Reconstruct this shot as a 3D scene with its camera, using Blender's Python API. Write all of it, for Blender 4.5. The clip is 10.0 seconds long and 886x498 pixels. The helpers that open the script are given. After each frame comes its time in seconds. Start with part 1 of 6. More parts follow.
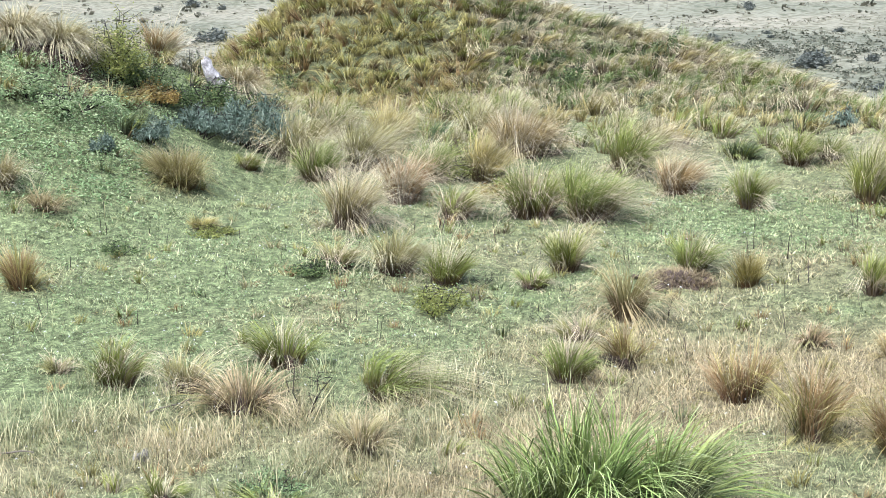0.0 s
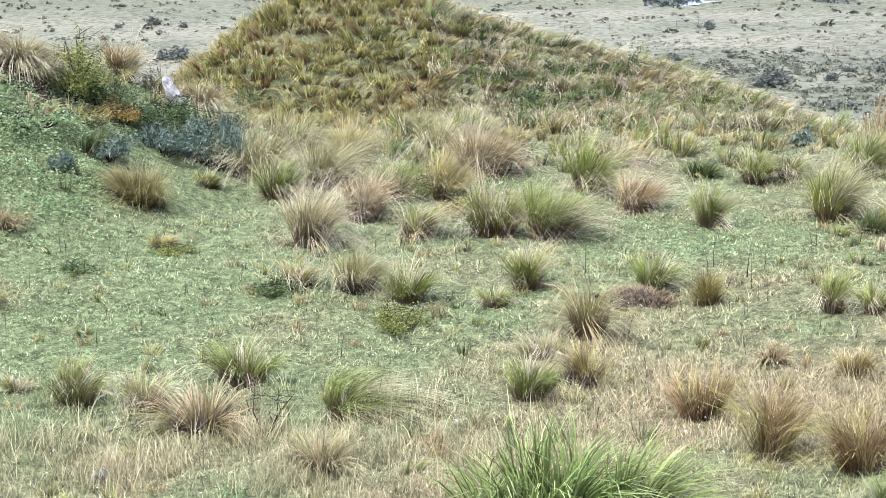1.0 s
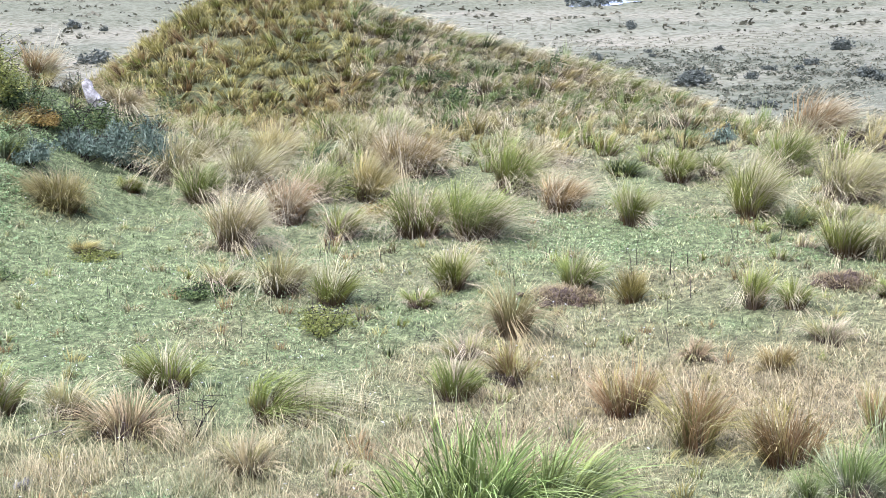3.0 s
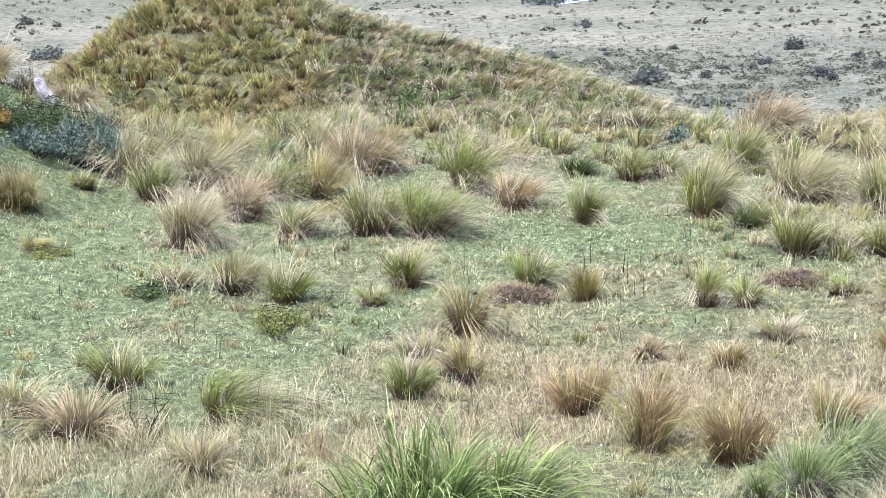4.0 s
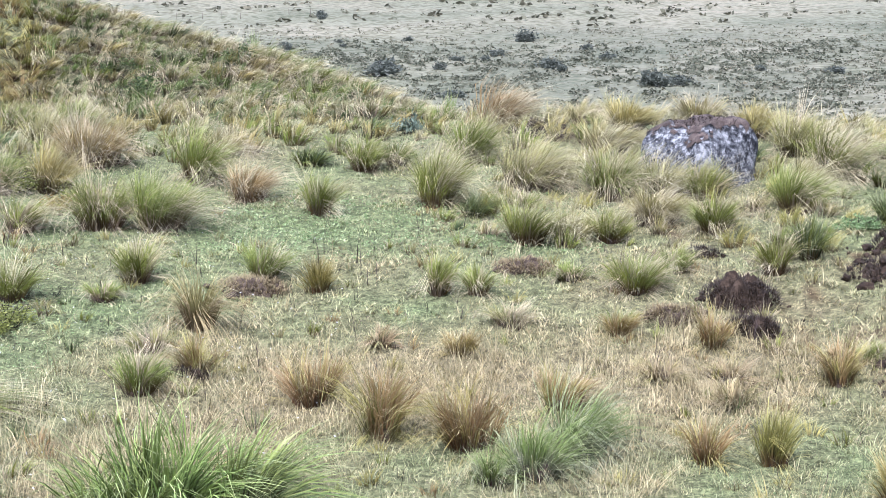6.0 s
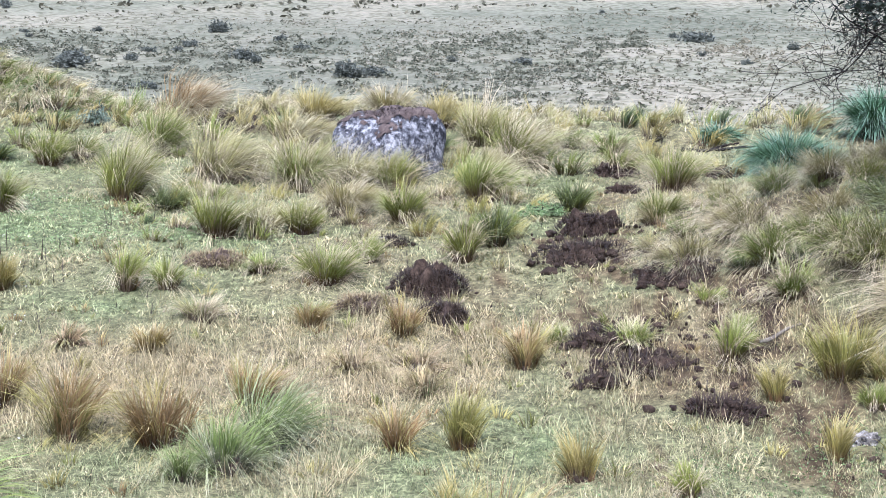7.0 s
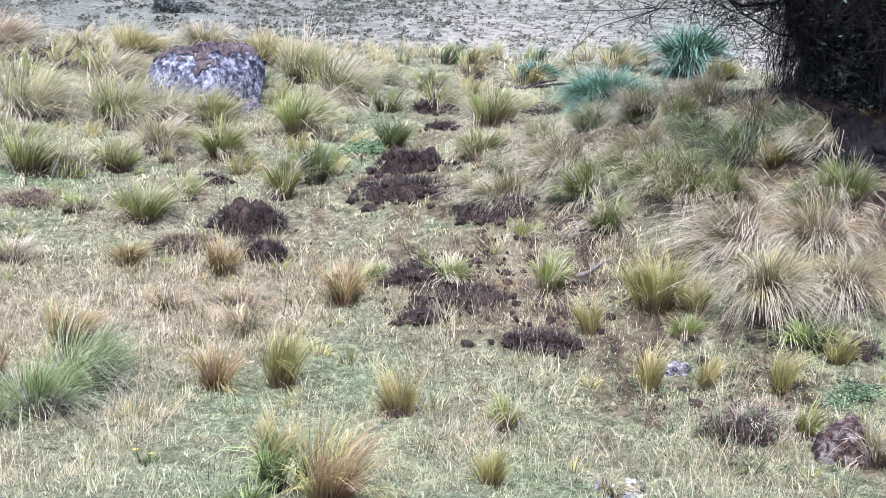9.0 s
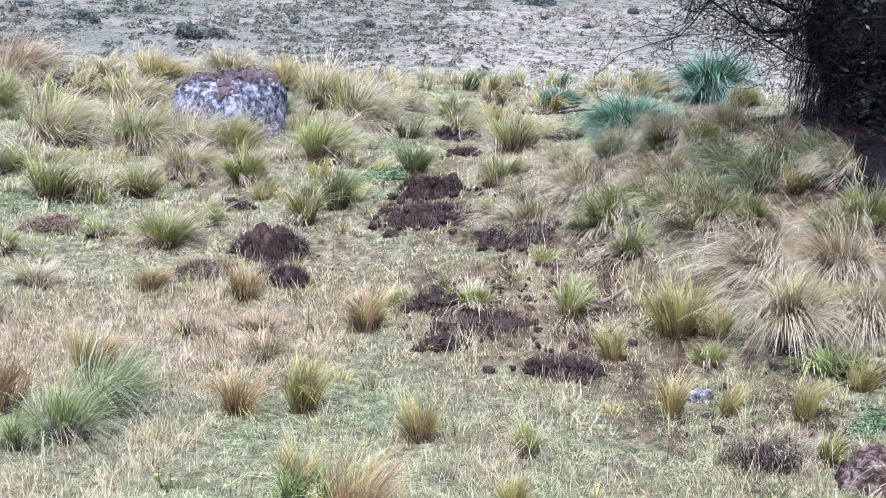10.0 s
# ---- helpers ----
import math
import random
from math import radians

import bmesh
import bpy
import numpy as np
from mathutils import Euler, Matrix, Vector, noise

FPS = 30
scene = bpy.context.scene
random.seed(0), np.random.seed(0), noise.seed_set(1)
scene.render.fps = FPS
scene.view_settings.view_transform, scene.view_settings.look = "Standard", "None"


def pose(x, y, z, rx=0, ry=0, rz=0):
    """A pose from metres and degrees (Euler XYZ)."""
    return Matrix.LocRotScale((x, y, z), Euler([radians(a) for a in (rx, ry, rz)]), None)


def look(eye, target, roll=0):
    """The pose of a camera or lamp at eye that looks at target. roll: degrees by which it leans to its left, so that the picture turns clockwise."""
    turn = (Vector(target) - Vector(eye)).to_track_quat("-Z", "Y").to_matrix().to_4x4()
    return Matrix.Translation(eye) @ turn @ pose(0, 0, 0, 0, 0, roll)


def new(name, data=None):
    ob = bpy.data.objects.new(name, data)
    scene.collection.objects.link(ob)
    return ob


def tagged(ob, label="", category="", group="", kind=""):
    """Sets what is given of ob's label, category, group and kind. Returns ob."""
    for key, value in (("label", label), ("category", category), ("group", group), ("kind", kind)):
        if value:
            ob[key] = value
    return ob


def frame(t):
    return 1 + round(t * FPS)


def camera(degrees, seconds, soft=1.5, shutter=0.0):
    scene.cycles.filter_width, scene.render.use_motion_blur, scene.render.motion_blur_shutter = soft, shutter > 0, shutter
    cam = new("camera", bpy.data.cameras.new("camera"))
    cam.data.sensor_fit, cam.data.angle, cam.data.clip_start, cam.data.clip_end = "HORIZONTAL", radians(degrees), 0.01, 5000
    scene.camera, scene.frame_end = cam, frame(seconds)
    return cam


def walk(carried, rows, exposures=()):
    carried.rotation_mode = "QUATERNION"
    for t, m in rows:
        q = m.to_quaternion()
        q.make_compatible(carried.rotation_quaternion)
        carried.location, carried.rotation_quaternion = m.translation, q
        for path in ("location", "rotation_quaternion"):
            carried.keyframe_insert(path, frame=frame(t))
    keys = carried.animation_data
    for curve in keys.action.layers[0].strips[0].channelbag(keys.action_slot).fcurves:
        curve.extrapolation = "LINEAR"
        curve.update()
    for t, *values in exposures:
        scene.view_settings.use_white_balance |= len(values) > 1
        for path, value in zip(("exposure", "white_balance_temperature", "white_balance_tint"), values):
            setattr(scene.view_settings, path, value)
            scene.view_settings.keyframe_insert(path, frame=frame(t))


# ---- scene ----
# ---- camera and walk ----
cam = camera(30.8, 10.0, soft=0.5)
EYE = 3.5
# seconds, x, y, yaw, pitch, roll
ROWS = [
    (0.0, 0.0000, -0.0000, -0.00, -9.00, -1.00),
    (0.5, 0.0083, 0.0004, -1.11, -8.57, -0.95),
    (1.0, 0.0103, 0.0006, -1.38, -8.37, -0.79),
    (1.5, 0.0321, -0.0004, -4.29, -8.32, -0.76),
    (2.0, 0.0423, -0.0016, -5.67, -8.61, -0.50),
    (2.5, 0.0350, -0.0002, -4.68, -7.93, -1.03),
    (2.7, 0.0297, -0.0003, -3.97, -8.35, -1.15),
    (3.8, 0.0379, -0.0010, -5.07, -8.40, -1.10),
    (4.0, 0.0421, -0.0015, -5.64, -8.48, -0.89),
    (4.5, 0.0550, -0.0034, -7.38, -8.87, -0.86),
    (5.0, 0.0661, -0.0054, -8.89, -9.20, -0.85),
    (5.2, 0.0701, -0.0062, -9.44, -9.33, -0.80),
    (6.3, 0.1380, -0.0226, -18.81, -8.82, -0.17),
    (6.5, 0.1586, -0.0307, -21.76, -9.21, 0.03),
    (7.0, 0.1862, -0.0429, -25.81, -9.22, 0.20),
    (7.5, 0.1963, -0.0485, -27.36, -9.61, 0.24),
    (8.0, 0.2137, -0.0595, -30.11, -10.56, 0.94),
    (8.5, 0.2127, -0.0601, -30.04, -11.30, 0.62),
    (9.0, 0.2262, -0.0685, -32.18, -11.40, 0.85),
    (9.5, 0.2266, -0.0677, -32.17, -10.80, 0.97),
    (10.0, 0.2220, -0.0643, -31.40, -10.49, 0.81),
]
# seconds, stops, kelvin, tint: the picture turns a little bluer as the camera pans
EXPOSURES = [(0.0, 2.31, 5520, 15), (2.5, 2.32, 5410, 21), (5.0, 2.28, 5360, 22), (6.5, 2.24, 5390, 19), (7.5, 2.31, 5150, 25), (10.0, 2.33, 5060, 29)]
walk(cam, [(t, pose(x, y, EYE, 0, 0, yaw) @ pose(0, 0, 0, 90 + pitch) @ pose(0, 0, 0, 0, 0, roll)) for t, x, y, yaw, pitch, roll in ROWS], EXPOSURES)

# ---- sky and sun: a bright overcast ----
world = bpy.data.worlds.new("overcast_sky")
scene.world = world
world.use_nodes = True
SUN_UP, SUN_TURN = 58, 215
wn, wl = world.node_tree.nodes, world.node_tree.links
sky = wn.new("ShaderNodeTexSky")
sky.sky_type, sky.sun_disc = "NISHITA", False
sky.sun_elevation, sky.sun_rotation = radians(SUN_UP), radians(SUN_TURN)
sky.air_density, sky.dust_density = 1.0, 4.0
grey = wn.new("ShaderNodeHueSaturation")
grey.inputs["Saturation"].default_value = 0.55
wl.new(sky.outputs[0], grey.inputs["Color"])
wl.new(grey.outputs[0], wn["Background"].inputs["Color"])
wn["Background"].inputs["Strength"].default_value = 0.12
sun = new("sun", bpy.data.lights.new("sun", "SUN"))
sun.data.energy, sun.data.angle, sun.data.color = 1.5, radians(14), (1.0, 0.97, 0.92)
sun.matrix_world = look((0, 0, 60), (60 / math.tan(radians(SUN_UP)) * -math.sin(radians(SUN_TURN)), 60 / math.tan(radians(SUN_UP)) * -math.cos(radians(SUN_TURN)), 0))

# ---- the lie of the land ----
rng = np.random.default_rng(7)


def smooth(a, b, v):
    u = np.clip((v - a) / (b - a), 0, 1)
    return u * u * (3 - 2 * u)


def wobble(x, y, size, seed=0):
    """Soft unevenness between about -1 and 1."""
    k = 2 * np.pi / size
    s = seed * 1.7
    return (np.sin(k * (x * 0.83 + y * 0.31) + s) * np.cos(k * (y * 0.91 - x * 0.27) + 2 * s)
            + 0.6 * np.sin(k * 1.9 * (y * 0.7 - x * 0.62) + 3 * s) + 0.4 * np.sin(k * 3.3 * (x * 0.96 + y * 0.45) + 5 * s)) / 2.0


def mound_height(x):
    return np.interp(x, [-6.0, -5.0, -3.6, -2.6, -1.4, 0.0, 1.1, 1.9, 3.0, 4.2, 5.3, 6.4, 7.4, 8.4], [0, 0.35, 1.55, 2.3, 2.55, 2.4, 2.05, 1.72, 1.4, 1.05, 0.75, 0.5, 0.25, 0])


def land(x, y):
    x, y = np.asarray(x, float), np.asarray(y, float)
    r, yaw = np.hypot(x, y), np.degrees(np.arctan2(x, y))
    z = np.interp(r, [0, 3, 6, 8, 10, 12.6, 15, 17.2, 21.3, 24, 27.6, 34, 60], [1.9, 1.6, 0.9, 0.35, 0.05, 0.15, 0.38, 0.66, 1.01, 1.25, 1.33, 1.4, 1.4])
    # a bank on the left, a bank with a tree on the right, a long grassy mound behind
    z = z + 1.6 * smooth(-2.0, -6.0, x - 0.12 * (y - 22)) * smooth(16.5, 22.0, y) * smooth(31, 25, y)
    z = z + 1.25 * np.exp(-(((x - 12.2) / 2.5) ** 2 + ((y - 11.8) / 3.0) ** 2))
    z = z + 0.3 * np.exp(-((r - 25) / 2.6) ** 2) * smooth(13, 18, yaw)
    crest = 36.5 - 0.035 * (x + 1) ** 2
    h = sum(w * mound_height(x + d) for d, w in ((-0.8, 0.25), (0, 0.5), (0.8, 0.25)))
    z = z + h * smooth(-6.0, -0.3, y - crest) * smooth(9.0, 0.5, y - crest)
    z = z + 0.05 * wobble(x, y, 3.1, 1) + 0.025 * wobble(x, y, 1.1, 2)
    # the ridge falls away to a wide plain that rises again in the distance
    edge = np.interp(yaw, [-180, -40, 4, 9, 14, 19, 60, 180], [60, 46, 43, 36, 28, 24, 21, 21])
    plain = -2.6 + 0.055 * (np.minimum(r, 900) - 60) + 0.5 * wobble(x, y, 70, 3) + 0.25 * wobble(x, y, 21, 4)
    k = smooth(0, 26, r - edge)
    return z * (1 - k) + plain * k


def dryness(x, y):
    """0: fresh green turf, 1: dry straw."""
    x, y = np.asarray(x, float), np.asarray(y, float)
    d = 0.34 + 0.4 * wobble(x, y, 4.3, 5) + 0.2 * wobble(x, y, 1.3, 6)
    d = d + 0.75 * np.exp(-(((x - 3.2) / 2.6) ** 2 + ((y - 12.8) / 1.7) ** 2)) - 0.4 * smooth(2.2, -3, x) - 0.25 * np.exp(-((x - 3.5) / 3.5) ** 2 - ((y - 18.5) / 1.8) ** 2)
    d = d + 0.3 * np.exp(-(((x - 6.8) / 2.2) ** 2 + ((y - 12.5) / 1.5) ** 2))
    r = np.hypot(x, y)
    d = d + 0.16 * smooth(3.5, 8, x) + 0.45 * smooth(13.8, 12.0, r) * smooth(2.5, 0.5, x)
    far = 1.0 - smooth(158, 178, r + 9 * wobble(x, y, 60, 15)) * 0.9 + 0.25 * wobble(x, y, 33, 16)
    return np.clip(np.where(r > 45, far * (0.8 + 0.2 * smooth(14, 30, np.degrees(np.arctan2(x, y)))), d), 0, 1)



# bare soil patch under the tree, coloured dark in place of its shade
def shaded_bare_soil(x, y):
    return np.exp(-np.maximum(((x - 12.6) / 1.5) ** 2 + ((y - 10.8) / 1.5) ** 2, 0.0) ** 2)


def bareness(x, y):
    """How much dark soil shows: on the trodden bank below the tree, where it also stands in for shade, and in the
    rooted-up hollow.
    """
    x, y = np.asarray(x, float), np.asarray(y, float)
    bank = np.exp(-(((x - 11.9) / 2.3) ** 2 + ((y - 12.2) / 3.0) ** 2))
    hollow = np.exp(-(((x - 8.0) / 1.1) ** 2 + ((y - 11.3) / 1.7) ** 2))
    patchy = 0.55 * wobble(x, y, 0.9, 21) + 0.5 * wobble(x, y, 0.37, 22)
    # the mound's ground is darkened too, as shade in the gaps between tufts
    mound = (0.48 + 0.08 * smooth(0, 2, x)) * smooth(0.15, 0.6, mound_height(x)) * smooth(29, 31, y) * smooth(40, 37, y)
    r, yaw = np.hypot(x, y), np.degrees(np.arctan2(x, y))
    worn = (0.2 + 0.85 * smooth(2, 7, x)) * smooth(22, 19, r) * np.clip(0.8 * wobble(x, y, 1.7, 24) + 0.9 * wobble(x, y, 0.5, 25) - 0.4 + 0.6 * smooth(5, 8.5, x) + 0.4 * np.exp(-((x - 8.1) / 1.3) ** 2 - ((y - 8.6) / 1.6) ** 2), 0, 1)
    heather = smooth(12, 17, yaw) * smooth(36, 26, yaw) * smooth(56, 72, r) * smooth(150, 112, r) * np.clip(0.55 + 0.5 * wobble(x, y, 27, 26), 0, 1)
    return np.clip(1.05 * bank + 0.75 * hollow + 1.6 * shaded_bare_soil(x, y) + mound - 0.35 + patchy * (0.9 * bank + 1.0 * hollow) + worn, 0, 1) * (r < 45) + heather

# ---- mesh helpers ----
def mesh_of(name, verts, faces, mats, v=None, dry=None, slots=None, smooth_faces=False):
    """A mesh from arrays: verts (n, 3), faces a list of (m, k) index arrays; v: place along the blade, 0 to 1."""
    me = bpy.data.meshes.new(name)
    verts = np.asarray(verts, np.float32)
    faces = [np.asarray(f, np.int32) for f in faces if len(f)]
    loops = np.concatenate([f.ravel() for f in faces])
    totals = np.concatenate([np.full(len(f), f.shape[1], np.int32) for f in faces])
    starts = np.concatenate([[0], np.cumsum(totals)[:-1]]).astype(np.int32)
    me.vertices.add(len(verts))
    me.vertices.foreach_set("co", verts.ravel())
    me.loops.add(len(loops))
    me.loops.foreach_set("vertex_index", loops)
    me.polygons.add(len(totals))
    me.polygons.foreach_set("loop_start", starts)
    if slots is not None:
        me.polygons.foreach_set("material_index", np.concatenate(slots).astype(np.int32))
    me.update(calc_edges=True)
    if smooth_faces:
        me.polygons.foreach_set("use_smooth", np.ones(len(totals), bool))
    for key, val in (("along", v), ("dry", dry)):
        if val is not None:
            me.attributes.new(key, "FLOAT", "POINT").data.foreach_set("value", np.asarray(val, np.float32))
    for m in (mats if isinstance(mats, (list, tuple)) else [mats]):
        me.materials.append(m)
    return me


def part(name, me, parent=None, label="", kind=""):
    ob = new(name, me)
    ob.parent = parent
    return tagged(ob, label, kind=kind)


def thing(name, x, y, z, label, category, group="", kind=""):
    """An Empty at the base of a thing that has parts."""
    ob = new(name)
    ob.empty_display_size = 0.1
    ob.location = (x, y, z)
    return tagged(ob, label, category, group, kind)


def blades(root, length, az, lean, bend, width, segs=3, flop=0.9):
    """Grass blades, each a tapered strip that leans towards az and bends over. Angles in radians."""
    n = len(length)
    pts = np.empty((segs + 1, n, 3))
    pts[0] = root
    for i in range(segs):
        th = lean + bend * ((i + 0.5) / segs) ** 1.6
        step = length / segs
        pts[i + 1, :, 0] = pts[i, :, 0] + np.sin(th) * np.cos(az) * step
        pts[i + 1, :, 1] = pts[i, :, 1] + np.sin(th) * np.sin(az) * step
        pts[i + 1, :, 2] = pts[i, :, 2] + np.cos(th) * step
    turn = az + np.pi / 2 + rng.uniform(-flop, flop, n)
    side = np.stack([np.cos(turn), np.sin(turn), np.zeros(n)], 1)
    k = 2 * segs + 1
    verts, along = np.empty((n, k, 3)), np.empty((n, k))
    for i in range(segs):
        w = width * (1 - 0.75 * (i / segs) ** 1.5) / 2
        verts[:, 2 * i] = pts[i] - side * w[:, None]
        verts[:, 2 * i + 1] = pts[i] + side * w[:, None]
        along[:, 2 * i:2 * i + 2] = i / segs
    verts[:, -1], along[:, -1] = pts[segs], 1
    base = np.arange(n)[:, None] * k
    quads = np.concatenate([base + np.array([2 * i, 2 * i + 1, 2 * i + 3, 2 * i + 2]) for i in range(segs - 1)]) if segs > 1 else np.zeros((0, 4), np.int32)
    tris = base + np.array([2 * segs - 2, 2 * segs - 1, 2 * segs])
    return verts.reshape(-1, 3), [quads, tris], along.ravel()


def plumes(root, length, az, lean, droop, wind, width, segs=4):
    """Long grass blades that rise towards az, then bow over by their weight and by the wind (a vector for each)."""
    n = len(length)
    d = np.stack([np.sin(lean) * np.cos(az), np.sin(lean) * np.sin(az), np.cos(lean)], 1)
    pts, dirs = [root], []
    for i in range(segs):
        s = (i + 0.5) / segs
        g = d + s ** 1.2 * 1.45 * (wind + np.stack([0.4 * droop * np.cos(az), 0.4 * droop * np.sin(az), -droop], 1))
        g /= np.linalg.norm(g, axis=1)[:, None]
        dirs.append(g)
        pts.append(pts[-1] + g * (length / segs)[:, None])
    turn = az + np.pi / 2 + rng.uniform(-1.4, 1.4, n)
    side = np.stack([np.cos(turn), np.sin(turn), rng.uniform(-0.3, 0.3, n)], 1)
    k = 2 * segs + 1
    verts, along = np.empty((n, k, 3)), np.empty((n, k))
    for i in range(segs):
        w = width * (1 - 0.7 * (i / segs) ** 1.5) / 2
        verts[:, 2 * i] = pts[i] - side * w[:, None]
        verts[:, 2 * i + 1] = pts[i] + side * w[:, None]
        along[:, 2 * i:2 * i + 2] = i / segs
    verts[:, -1], along[:, -1] = pts[segs], 1
    base = np.arange(n)[:, None] * k
    quads = np.concatenate([base + np.array([2 * i, 2 * i + 1, 2 * i + 3, 2 * i + 2]) for i in range(segs - 1)])
    tris = base + np.array([2 * segs - 2, 2 * segs - 1, 2 * segs])
    return verts.reshape(-1, 3), [quads, tris], along.ravel()


def leaves(centre, size, flat=0.5, slim=0.4):
    """Small pointed leaves, each a bent rhomb, turned at random."""
    n = len(centre)
    a = rng.normal(size=(n, 3)) * (1, 1, flat)
    a /= np.linalg.norm(a, axis=1)[:, None]
    b = np.cross(a, rng.normal(size=(n, 3)))
    b /= np.linalg.norm(b, axis=1)[:, None]
    s = size[:, None]
    verts = np.stack([centre - a * s, centre + b * s * slim, centre + a * s, centre - b * s * slim], 1).reshape(-1, 3)
    return verts, [np.arange(n)[:, None] * 4 + np.array([0, 1, 2, 3])]


def tubes(paths, sides=5):
    """Tapered tubes along paths: each a list of (point, radius). Returns verts and faces."""
    verts, quads, base = [], [], 0
    ring = np.arange(sides) * 2 * np.pi / sides
    for path in paths:
        p = np.array([q for q, _ in path], float)
        rad = np.array([q for _, q in path], float)
        d = np.gradient(p, axis=0)
        d /= np.linalg.norm(d, axis=1)[:, None] + 1e-9
        ref = np.array([0.31, 0.95, 0.05]) if abs(d[0, 2]) > 0.6 else np.array([0.1, 0.2, 0.97])
        a = np.cross(d, ref)
        a /= np.linalg.norm(a, axis=1)[:, None] + 1e-9
        b = np.cross(d, a)
        v = p[:, None] + rad[:, None, None] * (np.cos(ring)[None, :, None] * a[:, None] + np.sin(ring)[None, :, None] * b[:, None])
        verts.append(v.reshape(-1, 3))
        m = len(p)
        i, j = np.meshgrid(np.arange(m - 1), np.arange(sides), indexing="ij")
        j2 = (j + 1) % sides
        quads.append(base + np.stack([i * sides + j, i * sides + j2, (i + 1) * sides + j2, (i + 1) * sides + j], -1).reshape(-1, 4))
        base += m * sides
    return np.concatenate(verts), [np.concatenate(quads)]


def lump(w, d, h, rough=0.25, cuts=3, squash=0.0, seed=0):
    """An uneven boulder or clod, resting on z = 0, as verts and faces."""
    bm = bmesh.new()
    bmesh.ops.create_icosphere(bm, subdivisions=cuts, radius=1)
    off = Vector((seed * 3.7, seed * 1.3, seed * 2.1))
    for v in bm.verts:
        c = v.co.copy()
        k = 1 + rough * noise.noise(c * 1.3 + off) + rough * 0.6 * noise.noise(c * 3.1 + off) + rough * 0.3 * noise.noise(c * 7.3 + off)
        c = Vector((math.copysign(abs(c.x) ** (1 - squash), c.x), math.copysign(abs(c.y) ** (1 - squash), c.y), math.copysign(abs(c.z) ** (1 - squash), c.z)))
        v.co = c * k
    verts = np.array([v.co[:] for v in bm.verts]) * (w / 2, d / 2, h)
    tris = np.array([[v.index for v in f.verts] for f in bm.faces])
    bm.free()
    return verts, [tris]


# ---- materials ----
def deep(c, k=0.6):
    """A colour of growth or earth, as dark as it is under an even sky."""
    return tuple(k * q for q in c)


def nodes_of(name):
    m = bpy.data.materials.new(name)
    m.use_nodes = True
    nt = m.node_tree
    return m, nt.nodes, nt.links, nt.nodes["Principled BSDF"]


def ramp(nodes, stops, smooth_steps=False):
    r = nodes.new("ShaderNodeValToRGB")
    if smooth_steps:
        r.color_ramp.interpolation = "EASE"
    while len(r.color_ramp.elements) < len(stops):
        r.color_ramp.elements.new(0.5)
    for e, (p, c) in zip(r.color_ramp.elements, stops):
        e.position, e.color = p, (*c, 1)
    return r


def mix(nodes, links, fac, a, b, how="MIX"):
    m = nodes.new("ShaderNodeMix")
    m.data_type, m.blend_type = "RGBA", how
    for sock, val in ((m.inputs["Factor"], fac), (m.inputs["A"], a), (m.inputs["B"], b)):
        if isinstance(val, (int, float)):
            sock.default_value = val
        elif isinstance(val, tuple):
            sock.default_value = (*val, 1)
        else:
            links.new(val, sock)
    return m.outputs["Result"]


def noise_tex(nodes, links, scale, detail=4, rough=0.6):
    co = nodes.new("ShaderNodeTexCoord")
    t = nodes.new("ShaderNodeTexNoise")
    t.inputs["Scale"].default_value, t.inputs["Detail"].default_value, t.inputs["Roughness"].default_value = scale, detail, rough
    links.new(co.outputs["Object"], t.inputs["Vector"])
    return t


def see_through(nodes, links, bsdf, colour, part_lit):
    """Lets light through thin leaves."""
    tr = nodes.new("ShaderNodeBsdfTranslucent")
    links.new(colour, tr.inputs["Color"])
    ms = nodes.new("ShaderNodeMixShader")
    ms.inputs[0].default_value = part_lit
    links.new(bsdf.outputs[0], ms.inputs[1])
    links.new(tr.outputs[0], ms.inputs[2])
    out = next(n for n in nodes if n.type == "OUTPUT_MATERIAL")
    links.new(ms.outputs[0], out.inputs["Surface"])


